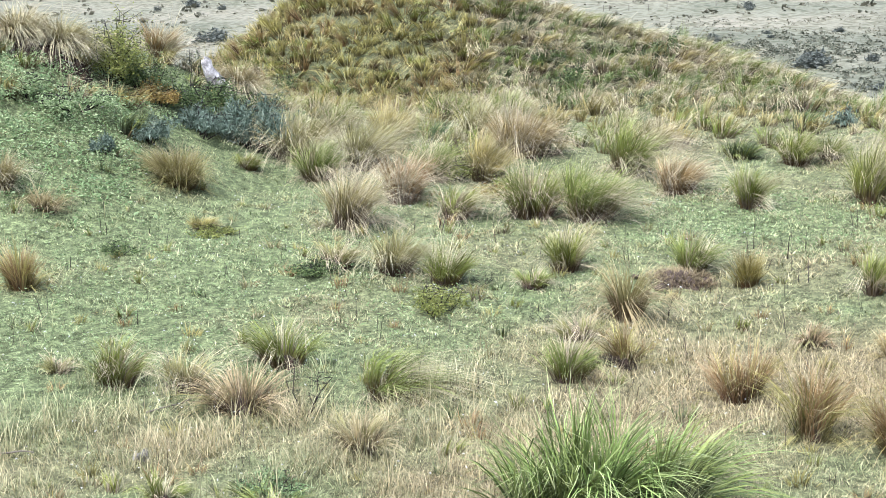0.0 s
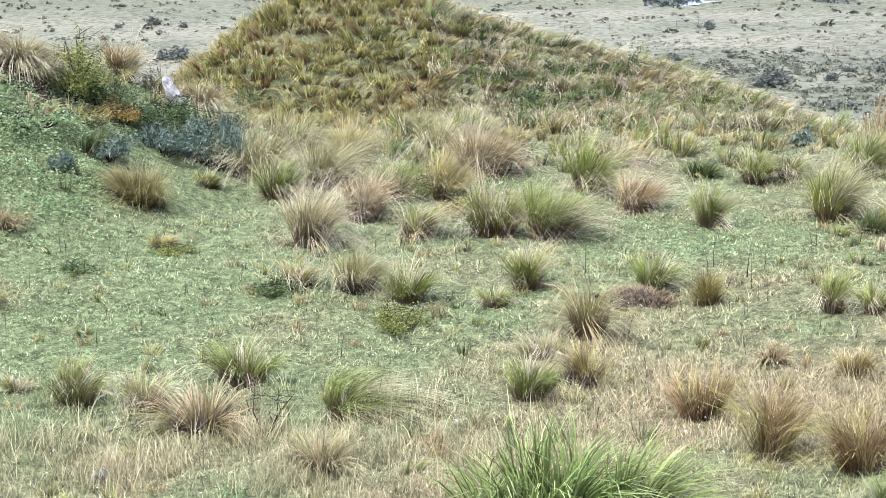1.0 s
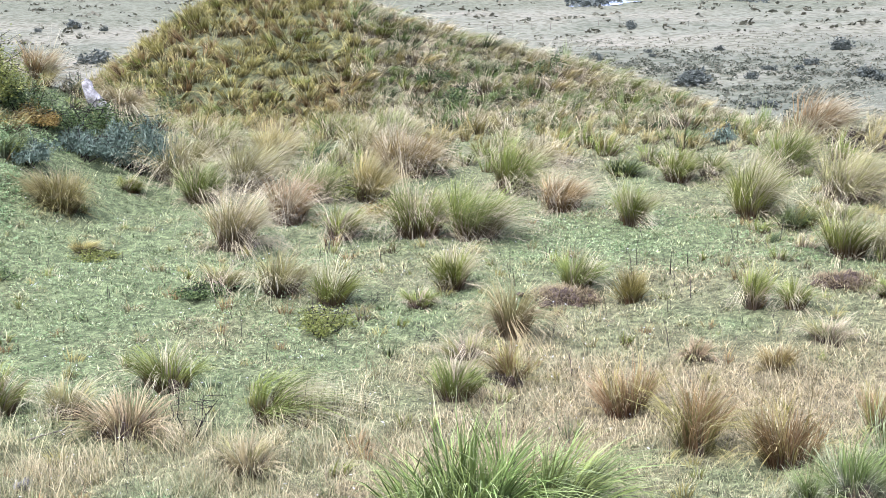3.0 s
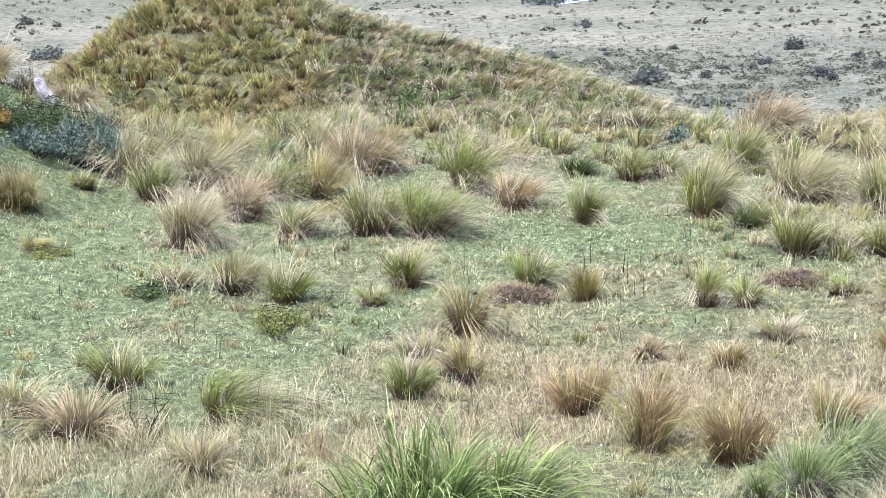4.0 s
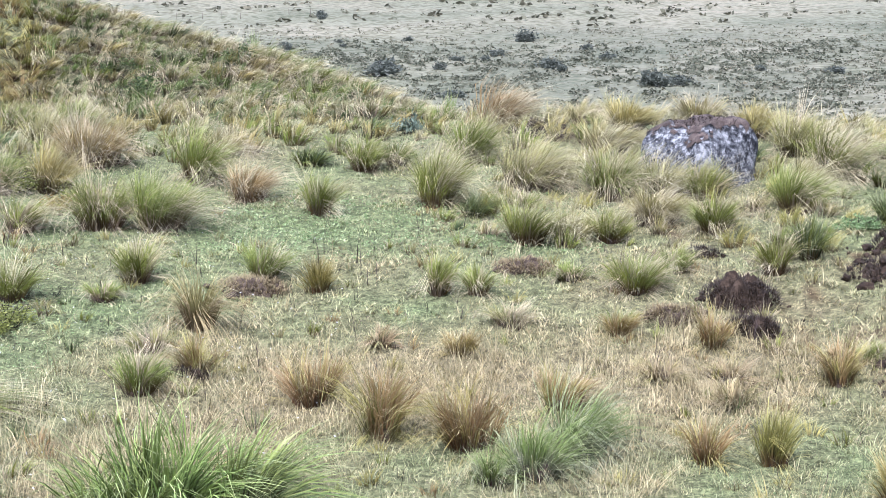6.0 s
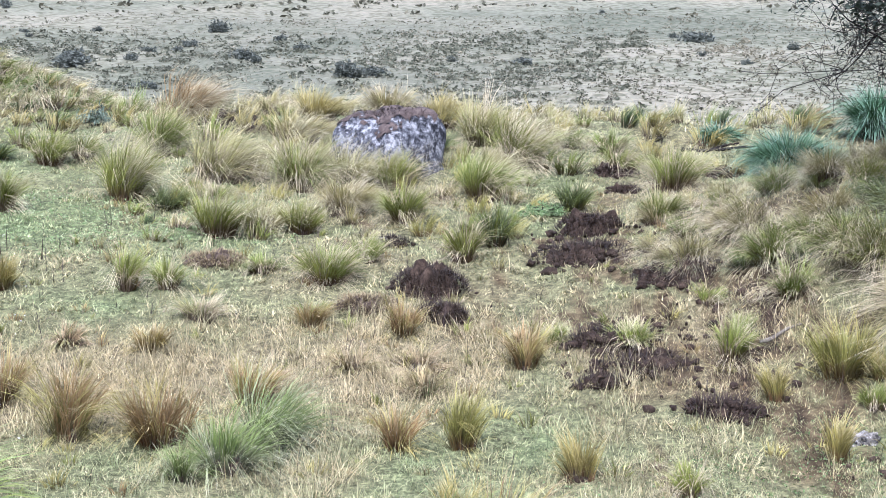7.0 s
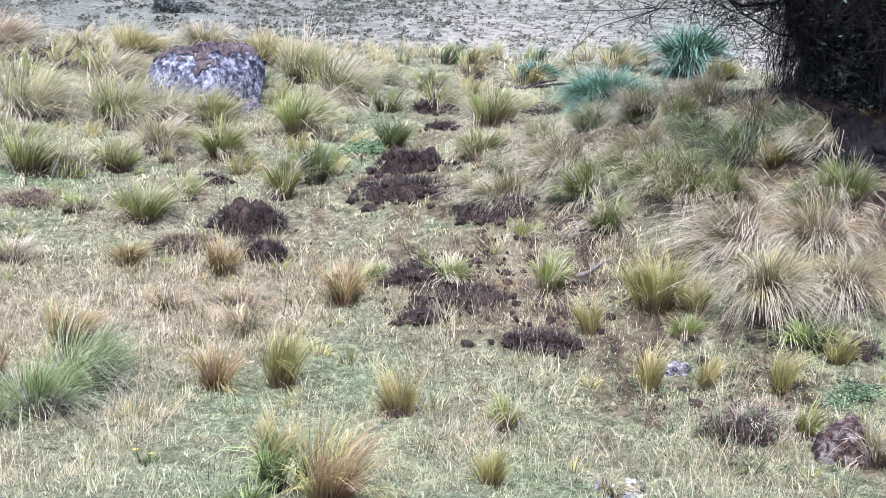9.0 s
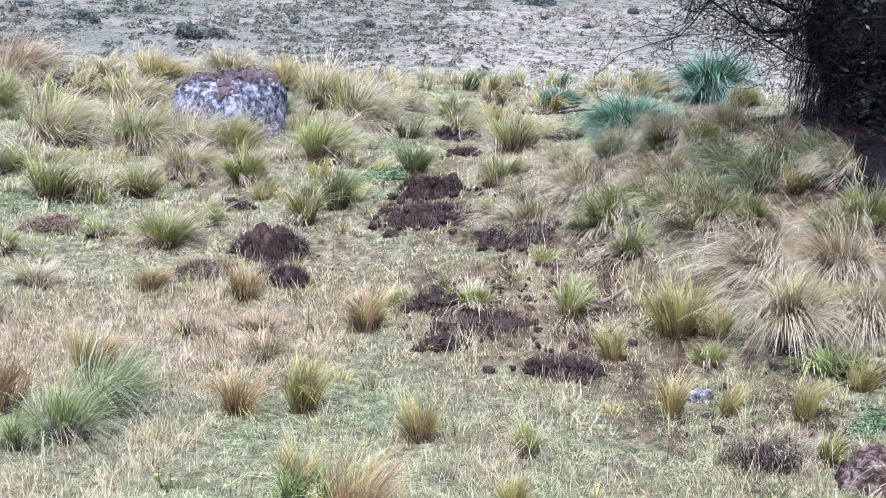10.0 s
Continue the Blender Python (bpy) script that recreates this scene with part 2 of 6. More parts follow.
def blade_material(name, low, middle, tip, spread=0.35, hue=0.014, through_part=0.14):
    """Grass: brown sheath, darkened further for the shade inside a tuft, coloured middle, paler tip; every blade
    differs a little, and every tuft.
    """
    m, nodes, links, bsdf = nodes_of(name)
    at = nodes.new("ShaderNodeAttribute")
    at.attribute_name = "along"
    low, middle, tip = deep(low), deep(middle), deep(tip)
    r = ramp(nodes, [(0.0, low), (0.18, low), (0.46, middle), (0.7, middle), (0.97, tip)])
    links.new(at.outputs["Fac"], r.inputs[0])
    geo, info = nodes.new("ShaderNodeNewGeometry"), nodes.new("ShaderNodeObjectInfo")
    hs = nodes.new("ShaderNodeHueSaturation")
    links.new(r.outputs[0], hs.inputs["Color"])
    tone = nodes.new("ShaderNodeAttribute")
    tone.attribute_name = "dry"
    both = nodes.new("ShaderNodeMath")
    both.operation = "MULTIPLY_ADD"
    links.new(geo.outputs["Random Per Island"], both.inputs[0])
    both.inputs[1].default_value = 0.3
    half = nodes.new("ShaderNodeMath")
    half.operation = "MULTIPLY"
    half.inputs[1].default_value = 0.7
    links.new(tone.outputs["Fac"], half.inputs[0])
    links.new(half.outputs[0], both.inputs[2])
    for src, sock, lo, hi in ((both.outputs[0], "Value", 1 - 1.5 * spread, 1 + 1.5 * spread), (info.outputs["Random"], "Hue", 0.5 - hue, 0.5 + hue)):
        mr = nodes.new("ShaderNodeMapRange")
        mr.inputs["To Min"].default_value, mr.inputs["To Max"].default_value = lo, hi
        links.new(src, mr.inputs["Value"])
        links.new(mr.outputs[0], hs.inputs[sock])
    links.new(hs.outputs[0], bsdf.inputs["Base Color"])
    bsdf.inputs["Roughness"].default_value = 0.55
    bsdf.inputs["Specular IOR Level"].default_value = 0.14
    see_through(nodes, links, bsdf, hs.outputs[0], through_part)
    return m


def leaf_material(name, a, b, c, through_part=0.25, rough=0.5):
    m, nodes, links, bsdf = nodes_of(name)
    geo = nodes.new("ShaderNodeNewGeometry")
    r = ramp(nodes, [(0.0, deep(a)), (0.55, deep(b)), (1.0, deep(c))])
    links.new(geo.outputs["Random Per Island"], r.inputs[0])
    links.new(r.outputs[0], bsdf.inputs["Base Color"])
    bsdf.inputs["Roughness"].default_value = rough
    bsdf.inputs["Specular IOR Level"].default_value = 0.12
    see_through(nodes, links, bsdf, r.outputs[0], through_part)
    return m


def turf_material(name, green, green2, straw, straw2, through_part=0.25, spread=0.4):
    """Short turf, fresh or dry by the sward it grows in."""
    m, nodes, links, bsdf = nodes_of(name)
    at, al = nodes.new("ShaderNodeAttribute"), nodes.new("ShaderNodeAttribute")
    at.attribute_name, al.attribute_name = "dry", "along"
    geo = nodes.new("ShaderNodeNewGeometry")
    g = mix(nodes, links, geo.outputs["Random Per Island"], deep(green), deep(green2))
    s = mix(nodes, links, geo.outputs["Random Per Island"], deep(straw), deep(straw2))
    c = mix(nodes, links, at.outputs["Fac"], g, s)
    t = ramp(nodes, [(0.0, (0.72, 0.66, 0.55)), (0.5, (1, 1, 1)), (1.0, (1.0, 1.0, 0.9))])
    links.new(al.outputs["Fac"], t.inputs[0])
    c = mix(nodes, links, 1.0, c, t.outputs[0], "MULTIPLY")
    hs = nodes.new("ShaderNodeHueSaturation")
    wn_ = nodes.new("ShaderNodeTexWhiteNoise")
    wn_.noise_dimensions = "1D"
    links.new(geo.outputs["Random Per Island"], wn_.inputs["W"])
    tn = nodes.new("ShaderNodeAttribute")
    tn.attribute_name = "tone"
    avg = nodes.new("ShaderNodeMix")
    avg.inputs["Factor"].default_value = 0.6
    links.new(wn_.outputs["Value"], avg.inputs["A"])
    links.new(tn.outputs["Fac"], avg.inputs["B"])
    mr = nodes.new("ShaderNodeMapRange")
    mr.inputs["To Min"].default_value, mr.inputs["To Max"].default_value = 1 - spread, 1 + spread
    links.new(avg.outputs["Result"], mr.inputs["Value"])
    links.new(mr.outputs[0], hs.inputs["Value"])
    links.new(c, hs.inputs["Color"])
    links.new(hs.outputs[0], bsdf.inputs["Base Color"])
    bsdf.inputs["Roughness"].default_value = 0.6
    bsdf.inputs["Specular IOR Level"].default_value = 0.12
    see_through(nodes, links, bsdf, hs.outputs[0], through_part)
    return m


def mottled(name, colours, scale, rough=0.9, bump=0.5, fine=None, bump_dist=0.02):
    """A rough natural surface with blotches at two scales and relief."""
    m, nodes, links, bsdf = nodes_of(name)
    big = noise_tex(nodes, links, scale, 6, 0.65)
    small = noise_tex(nodes, links, fine or scale * 7, 5, 0.7)
    n = len(colours)
    r = ramp(nodes, [(0.3 + 0.4 * i / (n - 1), deep(c)) for i, c in enumerate(colours)])
    links.new(big.outputs["Fac"], r.inputs[0])
    g = ramp(nodes, [(0.3, (0.62, 0.62, 0.62)), (0.7, (1.3, 1.3, 1.3))])
    links.new(small.outputs["Fac"], g.inputs[0])
    c = mix(nodes, links, 1.0, r.outputs[0], g.outputs[0], "MULTIPLY")
    links.new(c, bsdf.inputs["Base Color"])
    bsdf.inputs["Roughness"].default_value = rough
    bsdf.inputs["Specular IOR Level"].default_value = 0.12
    bp = nodes.new("ShaderNodeBump")
    bp.inputs["Strength"].default_value, bp.inputs["Distance"].default_value = bump, bump_dist
    links.new(small.outputs["Fac"], bp.inputs["Height"])
    links.new(bp.outputs[0], bsdf.inputs["Normal"])
    return m


# brown sheath colour, deepened to carry the shade at a tuft's foot
SHADED_SHEATH = (0.085, 0.058, 0.035)
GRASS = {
    "straw": blade_material("straw_blades", SHADED_SHEATH, (0.33, 0.296, 0.11), (0.79, 0.69, 0.43)),
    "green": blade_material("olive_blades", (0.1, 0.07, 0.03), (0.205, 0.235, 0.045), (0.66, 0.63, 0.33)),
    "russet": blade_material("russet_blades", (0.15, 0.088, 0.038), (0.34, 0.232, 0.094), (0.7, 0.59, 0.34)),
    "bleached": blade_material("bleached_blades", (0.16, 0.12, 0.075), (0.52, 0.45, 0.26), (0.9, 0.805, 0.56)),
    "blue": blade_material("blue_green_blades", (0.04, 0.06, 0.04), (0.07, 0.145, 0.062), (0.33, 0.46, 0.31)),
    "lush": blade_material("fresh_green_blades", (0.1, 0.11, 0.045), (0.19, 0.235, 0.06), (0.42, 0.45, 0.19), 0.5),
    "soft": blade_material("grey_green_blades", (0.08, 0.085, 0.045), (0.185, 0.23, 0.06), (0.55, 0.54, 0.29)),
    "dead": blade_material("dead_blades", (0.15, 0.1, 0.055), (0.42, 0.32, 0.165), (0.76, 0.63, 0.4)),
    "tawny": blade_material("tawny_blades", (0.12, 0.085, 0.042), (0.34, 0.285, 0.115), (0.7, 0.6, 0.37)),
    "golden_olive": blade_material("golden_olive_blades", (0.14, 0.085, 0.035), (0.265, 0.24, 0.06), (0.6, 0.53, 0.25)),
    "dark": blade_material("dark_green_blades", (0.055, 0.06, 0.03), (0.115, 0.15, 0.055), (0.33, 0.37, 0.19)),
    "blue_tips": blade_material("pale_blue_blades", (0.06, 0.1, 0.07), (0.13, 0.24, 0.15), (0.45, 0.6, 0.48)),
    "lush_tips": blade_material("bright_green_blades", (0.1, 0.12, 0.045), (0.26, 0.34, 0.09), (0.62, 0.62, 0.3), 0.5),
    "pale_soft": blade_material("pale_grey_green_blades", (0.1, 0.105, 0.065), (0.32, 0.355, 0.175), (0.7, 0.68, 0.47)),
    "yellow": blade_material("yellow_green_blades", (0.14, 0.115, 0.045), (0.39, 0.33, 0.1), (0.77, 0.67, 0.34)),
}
SOIL = mottled("wet_dark_soil", [(0.018, 0.012, 0.008), (0.05, 0.033, 0.022), (0.13, 0.09, 0.06)], 11, 0.85, 1.0)
# soil blackened to stand for the shade under the tree
TREE_SHADED_SOIL = mottled("tree_shaded_soil", [(0.007, 0.006, 0.005), (0.016, 0.013, 0.011), (0.034, 0.028, 0.023)], 9, 0.9, 1.0)
ROOTS = blade_material("root_fibres", (0.03, 0.02, 0.014), (0.075, 0.052, 0.036), (0.22, 0.165, 0.11))
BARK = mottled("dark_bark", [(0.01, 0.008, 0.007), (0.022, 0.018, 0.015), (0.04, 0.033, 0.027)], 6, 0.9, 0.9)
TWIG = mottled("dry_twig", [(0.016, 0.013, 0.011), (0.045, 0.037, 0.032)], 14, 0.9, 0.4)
PEAT = mottled("brown_root_mat", [(0.045, 0.032, 0.023), (0.11, 0.08, 0.057), (0.22, 0.165, 0.115)], 12, 0.9, 1.0)
PALE_WOOD = mottled("weathered_wood", [(0.1, 0.085, 0.062), (0.19, 0.165, 0.125), (0.28, 0.25, 0.2)], 9, 0.85, 0.5)

# ---- the ground, one sheet to the horizon ----
def ground_material():
    m, nodes, links, bsdf = nodes_of("pasture_ground")
    at, far = nodes.new("ShaderNodeAttribute"), nodes.new("ShaderNodeAttribute")
    at.attribute_name, far.attribute_name = "dry", "along"
    fine, mid, wide = noise_tex(nodes, links, 9, 8, 0.7), noise_tex(nodes, links, 2.6, 8, 0.8), noise_tex(nodes, links, 0.035, 5, 0.6)
    turf = mix(nodes, links, at.outputs["Fac"], deep((0.14, 0.165, 0.085)), deep((0.19, 0.16, 0.1)))
    speck = ramp(nodes, [(0.32, (0.3, 0.29, 0.25)), (0.5, (0.9, 0.9, 0.85)), (0.66, (1.6, 1.6, 1.45))])
    links.new(fine.outputs["Fac"], speck.inputs[0])
    leafy = nodes.new("ShaderNodeTexVoronoi")
    leafy.inputs["Scale"].default_value = 55
    co = nodes.new("ShaderNodeTexCoord")
    links.new(co.outputs["Object"], leafy.inputs["Vector"])
    sep = nodes.new("ShaderNodeSeparateColor")
    links.new(leafy.outputs["Color"], sep.inputs[0])
    leaf_tone = ramp(nodes, [(0.0, (0.5, 0.51, 0.45)), (0.5, (0.95, 0.96, 0.9)), (1.0, (1.5, 1.47, 1.38))])
    links.new(sep.outputs[0], leaf_tone.inputs[0])
    turf = mix(nodes, links, 1.0, turf, leaf_tone.outputs[0], "MULTIPLY")
    bare = nodes.new("ShaderNodeAttribute")
    bare.attribute_name = "bare"
    # soil colours, dark enough to carry the tree's shade as well
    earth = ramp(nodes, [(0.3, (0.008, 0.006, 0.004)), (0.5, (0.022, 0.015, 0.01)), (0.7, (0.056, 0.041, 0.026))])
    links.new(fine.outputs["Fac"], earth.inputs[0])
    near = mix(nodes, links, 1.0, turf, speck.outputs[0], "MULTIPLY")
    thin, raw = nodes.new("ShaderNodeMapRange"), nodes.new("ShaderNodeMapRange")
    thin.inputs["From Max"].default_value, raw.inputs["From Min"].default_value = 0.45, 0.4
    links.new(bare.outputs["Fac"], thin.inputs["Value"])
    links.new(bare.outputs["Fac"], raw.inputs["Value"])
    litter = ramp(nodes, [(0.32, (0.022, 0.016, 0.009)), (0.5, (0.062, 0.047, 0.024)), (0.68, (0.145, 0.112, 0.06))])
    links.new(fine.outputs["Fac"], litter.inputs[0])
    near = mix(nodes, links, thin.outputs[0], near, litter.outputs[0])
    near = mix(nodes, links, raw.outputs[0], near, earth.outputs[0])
    # the plain: grey-green and fawn sward with darker heath
    heath = ramp(nodes, [(0.36, (0.097, 0.099, 0.07)), (0.46, (0.138, 0.134, 0.096)), (0.56, (0.174, 0.158, 0.116)), (0.66, (0.144, 0.139, 0.1))])
    links.new(wide.outputs["Fac"], heath.inputs[0])
    spots = ramp(nodes, [(0.36, (0.6, 0.62, 0.57)), (0.48, (0.95, 0.95, 0.93)), (0.66, (1.18, 1.16, 1.12))])
    links.new(mid.outputs["Fac"], spots.inputs[0])
    sward = mix(nodes, links, at.outputs["Fac"], (0.112, 0.112, 0.075), heath.outputs[0])
    away = mix(nodes, links, 1.0, sward, spots.outputs[0], "MULTIPLY")
    tufts = nodes.new("ShaderNodeTexVoronoi")
    tufts.inputs["Scale"].default_value = 1.5
    links.new(co.outputs["Object"], tufts.inputs["Vector"])
    pick = nodes.new("ShaderNodeSeparateColor")
    links.new(tufts.outputs["Color"], pick.inputs[0])
    reach = nodes.new("ShaderNodeMath")
    reach.operation = "MULTIPLY_ADD"
    links.new(pick.outputs[0], reach.inputs[0])
    reach.inputs[1].default_value = -0.5
    links.new(tufts.outputs["Distance"], reach.inputs[2])
    dot = ramp(nodes, [(0.0, (0.55, 0.57, 0.51)), (0.14, (0.75, 0.76, 0.71)), (0.34, (1.0, 1.0, 1.0))])
    links.new(reach.outputs[0], dot.inputs[0])
    away = mix(nodes, links, 1.0, away, dot.outputs[0], "MULTIPLY")
    heather = ramp(nodes, [(0.38, (0.04, 0.045, 0.03)), (0.52, (0.075, 0.08, 0.054)), (0.64, (0.125, 0.122, 0.084))])
    links.new(mid.outputs["Fac"], heather.inputs[0])
    away = mix(nodes, links, bare.outputs["Fac"], away, heather.outputs[0])
    c = mix(nodes, links, far.outputs["Fac"], near, away)
    links.new(c, bsdf.inputs["Base Color"])
    bsdf.inputs["Roughness"].default_value = 0.95
    bsdf.inputs["Specular IOR Level"].default_value = 0.04
    bp = nodes.new("ShaderNodeBump")
    bp.inputs["Strength"].default_value, bp.inputs["Distance"].default_value = 0.6, 0.04
    links.new(fine.outputs["Fac"], bp.inputs["Height"])
    links.new(bp.outputs[0], bsdf.inputs["Normal"])
    return m


def build_ground():
    az = np.radians(np.concatenate([np.arange(-20, 53, 0.5), np.arange(53, 340, 4.1)]))
    rr = np.concatenate([[0.6], np.arange(1.5, 8, 0.8), np.arange(8, 50, 0.33), 50 * 1.04 ** np.arange(0, 105)])
    a, r = np.meshgrid(az, rr, indexing="ij")
    x, y = r * np.sin(a), r * np.cos(a)
    z = land(x, y)
    n, k = a.shape
    i, j = np.meshgrid(np.arange(n), np.arange(k - 1), indexing="ij")
    i2 = (i + 1) % n
    quads = np.stack([i * k + j, i * k + j + 1, i2 * k + j + 1, i2 * k + j], -1).reshape(-1, 4)
    centre = np.arange(n)[::-1] * k
    verts = np.stack([x, y, z], -1).reshape(-1, 3)
    dry = dryness(x, y).ravel()
    far = smooth(30, 48, r).ravel()
    hub = len(verts)
    verts = np.vstack([verts, [0, 0, float(land(0.0, 0.0))]])
    tris = np.stack([np.arange(n) * k, ((np.arange(n) + 1) % n) * k, np.full(n, hub)], 1)
    me = mesh_of("ground", verts, [quads[:, ::-1], tris[:, ::-1]], ground_material(), np.append(far, 0), np.append(dry, 0.4), smooth_faces=True)
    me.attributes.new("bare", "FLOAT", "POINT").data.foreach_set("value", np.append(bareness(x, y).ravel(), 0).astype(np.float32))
    tagged(new("ground", me), "rough páramo pasture of green and straw-coloured turf".replace("á", "a"), "ground", kind="structure")


build_ground()


def at_ground(x, y, sink=0.02):
    return float(land(x, y)) - sink


# ---- turf ----
def turf(name, label, r0, r1, count, tall, wide, mat, dry_shift=0.0, keep=None, bunch=7, spread=0.03, lie=(0.3, 1.3), segs=2):
    """Blades in small bunches; the bunches differ in height and tone."""
    nb = count // bunch
    a, r = np.radians(rng.uniform(-18, 50, nb)), np.sqrt(rng.uniform(r0 ** 2, r1 ** 2, nb))
    x, y = r * np.sin(a), r * np.cos(a)
    if keep is not None:
        ok = rng.uniform(size=nb) < keep(x, y)
        x, y = x[ok], y[ok]
    ok = rng.uniform(size=len(x)) > 0.62 * bareness(x, y) + 0.6 * shaded_bare_soil(x, y)
    x, y = x[ok], y[ok]
    nb = len(x)
    bt = np.clip(rng.normal(0.5, 0.3, nb) + 0.3 * wobble(x, y, 0.8, 17), 0, 1)
    bl = np.clip(0.75 + 0.45 * wobble(x, y, 2.3, 8) + 0.3 * wobble(x, y, 0.7, 9), 0.35, 1.6) * rng.uniform(0.6, 1.4, nb)
    k = np.repeat(np.arange(nb), bunch)
    n = len(k)
    x, y = x[k] + rng.normal(0, spread, n), y[k] + rng.normal(0, spread, n)
    r = np.hypot(x, y)
    d = np.clip(dryness(x, y) + dry_shift + 0.5 * (bt[k] - 0.5) + rng.normal(0, 0.14, n), 0, 1)
    length = tall * bl[k] * rng.uniform(0.5, 1.3, n) * (0.8 + 0.6 * d)
    az = rng.uniform(0, 2 * np.pi, nb)[k] + rng.normal(0, 1.0, n)
    v, f, al = blades(np.stack([x, y, land(x, y) - 0.01], 1), length, az, rng.uniform(lie[0], lie[1], n), rng.uniform(0.1, 1.4, n), wide * r / 13 * rng.uniform(0.7, 1.3, n), segs=segs)
    me = mesh_of(name, v, f, mat, al, np.repeat(d, 2 * segs + 1))
    me.attributes.new("tone", "FLOAT", "POINT").data.foreach_set("value", np.repeat(bt[k], 2 * segs + 1).astype(np.float32))
    tagged(new(name, me), label, "grass", kind="stuff")


TURF = turf_material("turf_blades", (0.205, 0.28, 0.11), (0.445, 0.495, 0.26), (0.345, 0.285, 0.145), (0.7, 0.59, 0.35), spread=0.8)
turf("turf", "short grazed green and straw turf, foreground", 9.0, 14.5, 115000, 0.075, 0.006, TURF)
turf("turf", "short grazed green turf of the slope", 14.5, 21.0, 190000, 0.065, 0.0105, TURF, segs=1)
turf("turf", "short pale turf below the banks and the mound", 21.0, 32.0, 70000, 0.1, 0.0105, TURF, spread=0.05, segs=1)
turf("turf_fill", "fine low growth between the turf blades", 9.0, 14.5, 170000, 0.045, 0.0095, TURF, bunch=5, spread=0.04, segs=1)
turf("turf_fill", "fine low growth between the turf blades of the slope", 14.5, 23.0, 90000, 0.06, 0.0105, TURF, bunch=5, spread=0.05, segs=1)
turf("long_grass", "rank uncut grass and dry stems in the foreground", 9.0, 12.6, 26000, 0.16, 0.005, TURF, -0.12, lambda x, y: np.clip(0.25 + 0.8 * wobble(x, y, 2.9, 12) + smooth(12, 10, np.hypot(x, y)), 0, 1), spread=0.05, lie=(0.05, 0.9))
turf("long_grass", "rank tufts of thin green grass among dead blades", 10.5, 14.0, 80000, 0.26, 0.0055, TURF, 0.1, lambda x, y: 0.8 * smooth(0.9, 0.0, x) * np.clip(0.5 + 0.7 * wobble(x, y, 1.7, 23) - np.abs(y - 12.2) * 0.25, 0, 1), spread=0.045, lie=(0.02, 0.7))
turf("long_grass", "standing dry straw-coloured grass of the near pasture", 9.6, 15.2, 100000, 0.17, 0.0055, TURF, 0.12, lambda x, y: smooth(0.42, 0.75, dryness(x, y) + 0.4 * wobble(x, y, 0.9, 45)) * 0.55, bunch=8, spread=0.05, lie=(0.0, 0.75), segs=1)
turf("litter", "brown dead thatch lying between the grass blades", 9.0, 16.0, 70000, 0.08, 0.008, blade_material("dead_thatch", (0.1, 0.075, 0.05), (0.24, 0.18, 0.12), (0.42, 0.34, 0.23), 0.55), 0.0, lambda x, y: np.clip(0.3 + 0.7 * wobble(x, y, 1.1, 33) + 0.4 * wobble(x, y, 0.4, 34) + 0.15 * smooth(2, 8, x), 0, 1), bunch=6, spread=0.05, lie=(0.9, 1.6), segs=1)
turf("weed_stalks", "thin dark dead weed stalks standing in the turf", 9.5, 19.0, 900, 0.3, 0.0055, blade_material("dead_stalks", (0.03, 0.022, 0.018), (0.05, 0.036, 0.03), (0.09, 0.065, 0.05)), bunch=2, spread=0.03, lie=(0.0, 0.25))
turf("dry_stems", "loose dry grass stems standing in the turf", 9.0, 20.0, 6500, 0.2, 0.004, TURF, 0.4, lambda x, y: 0.15 + dryness(x, y) ** 1.3, bunch=3, spread=0.06, lie=(0.0, 1.2))


def specks(name, label, count, r0, r1, a0, a1, size, colour):
    a, r = np.radians(rng.uniform(a0, a1, count)), np.sqrt(rng.uniform(r0 ** 2, r1 ** 2, count))
    x, y = r * np.sin(a), r * np.cos(a)
    ok = rng.uniform(size=count) < np.clip(0.45 + 0.9 * wobble(x, y, 3.3, 14), 0.05, 1)
    x, y = x[ok], y[ok]
    v, f = leaves(np.stack([x, y, land(x, y) + rng.uniform(0.04, 0.09, len(x))], 1), size * rng.uniform(0.6, 1.3, len(x)))
    tagged(new(name, mesh_of(name, v, f, leaf_material(name, *colour))), label, "flowers", kind="stuff")


specks("meadow_flowers", "tiny white meadow flowers in the turf", 2600, 10, 22, -18, 12, 0.012, ((0.6, 0.6, 0.55), (0.75, 0.75, 0.7), (0.8, 0.8, 0.78)))


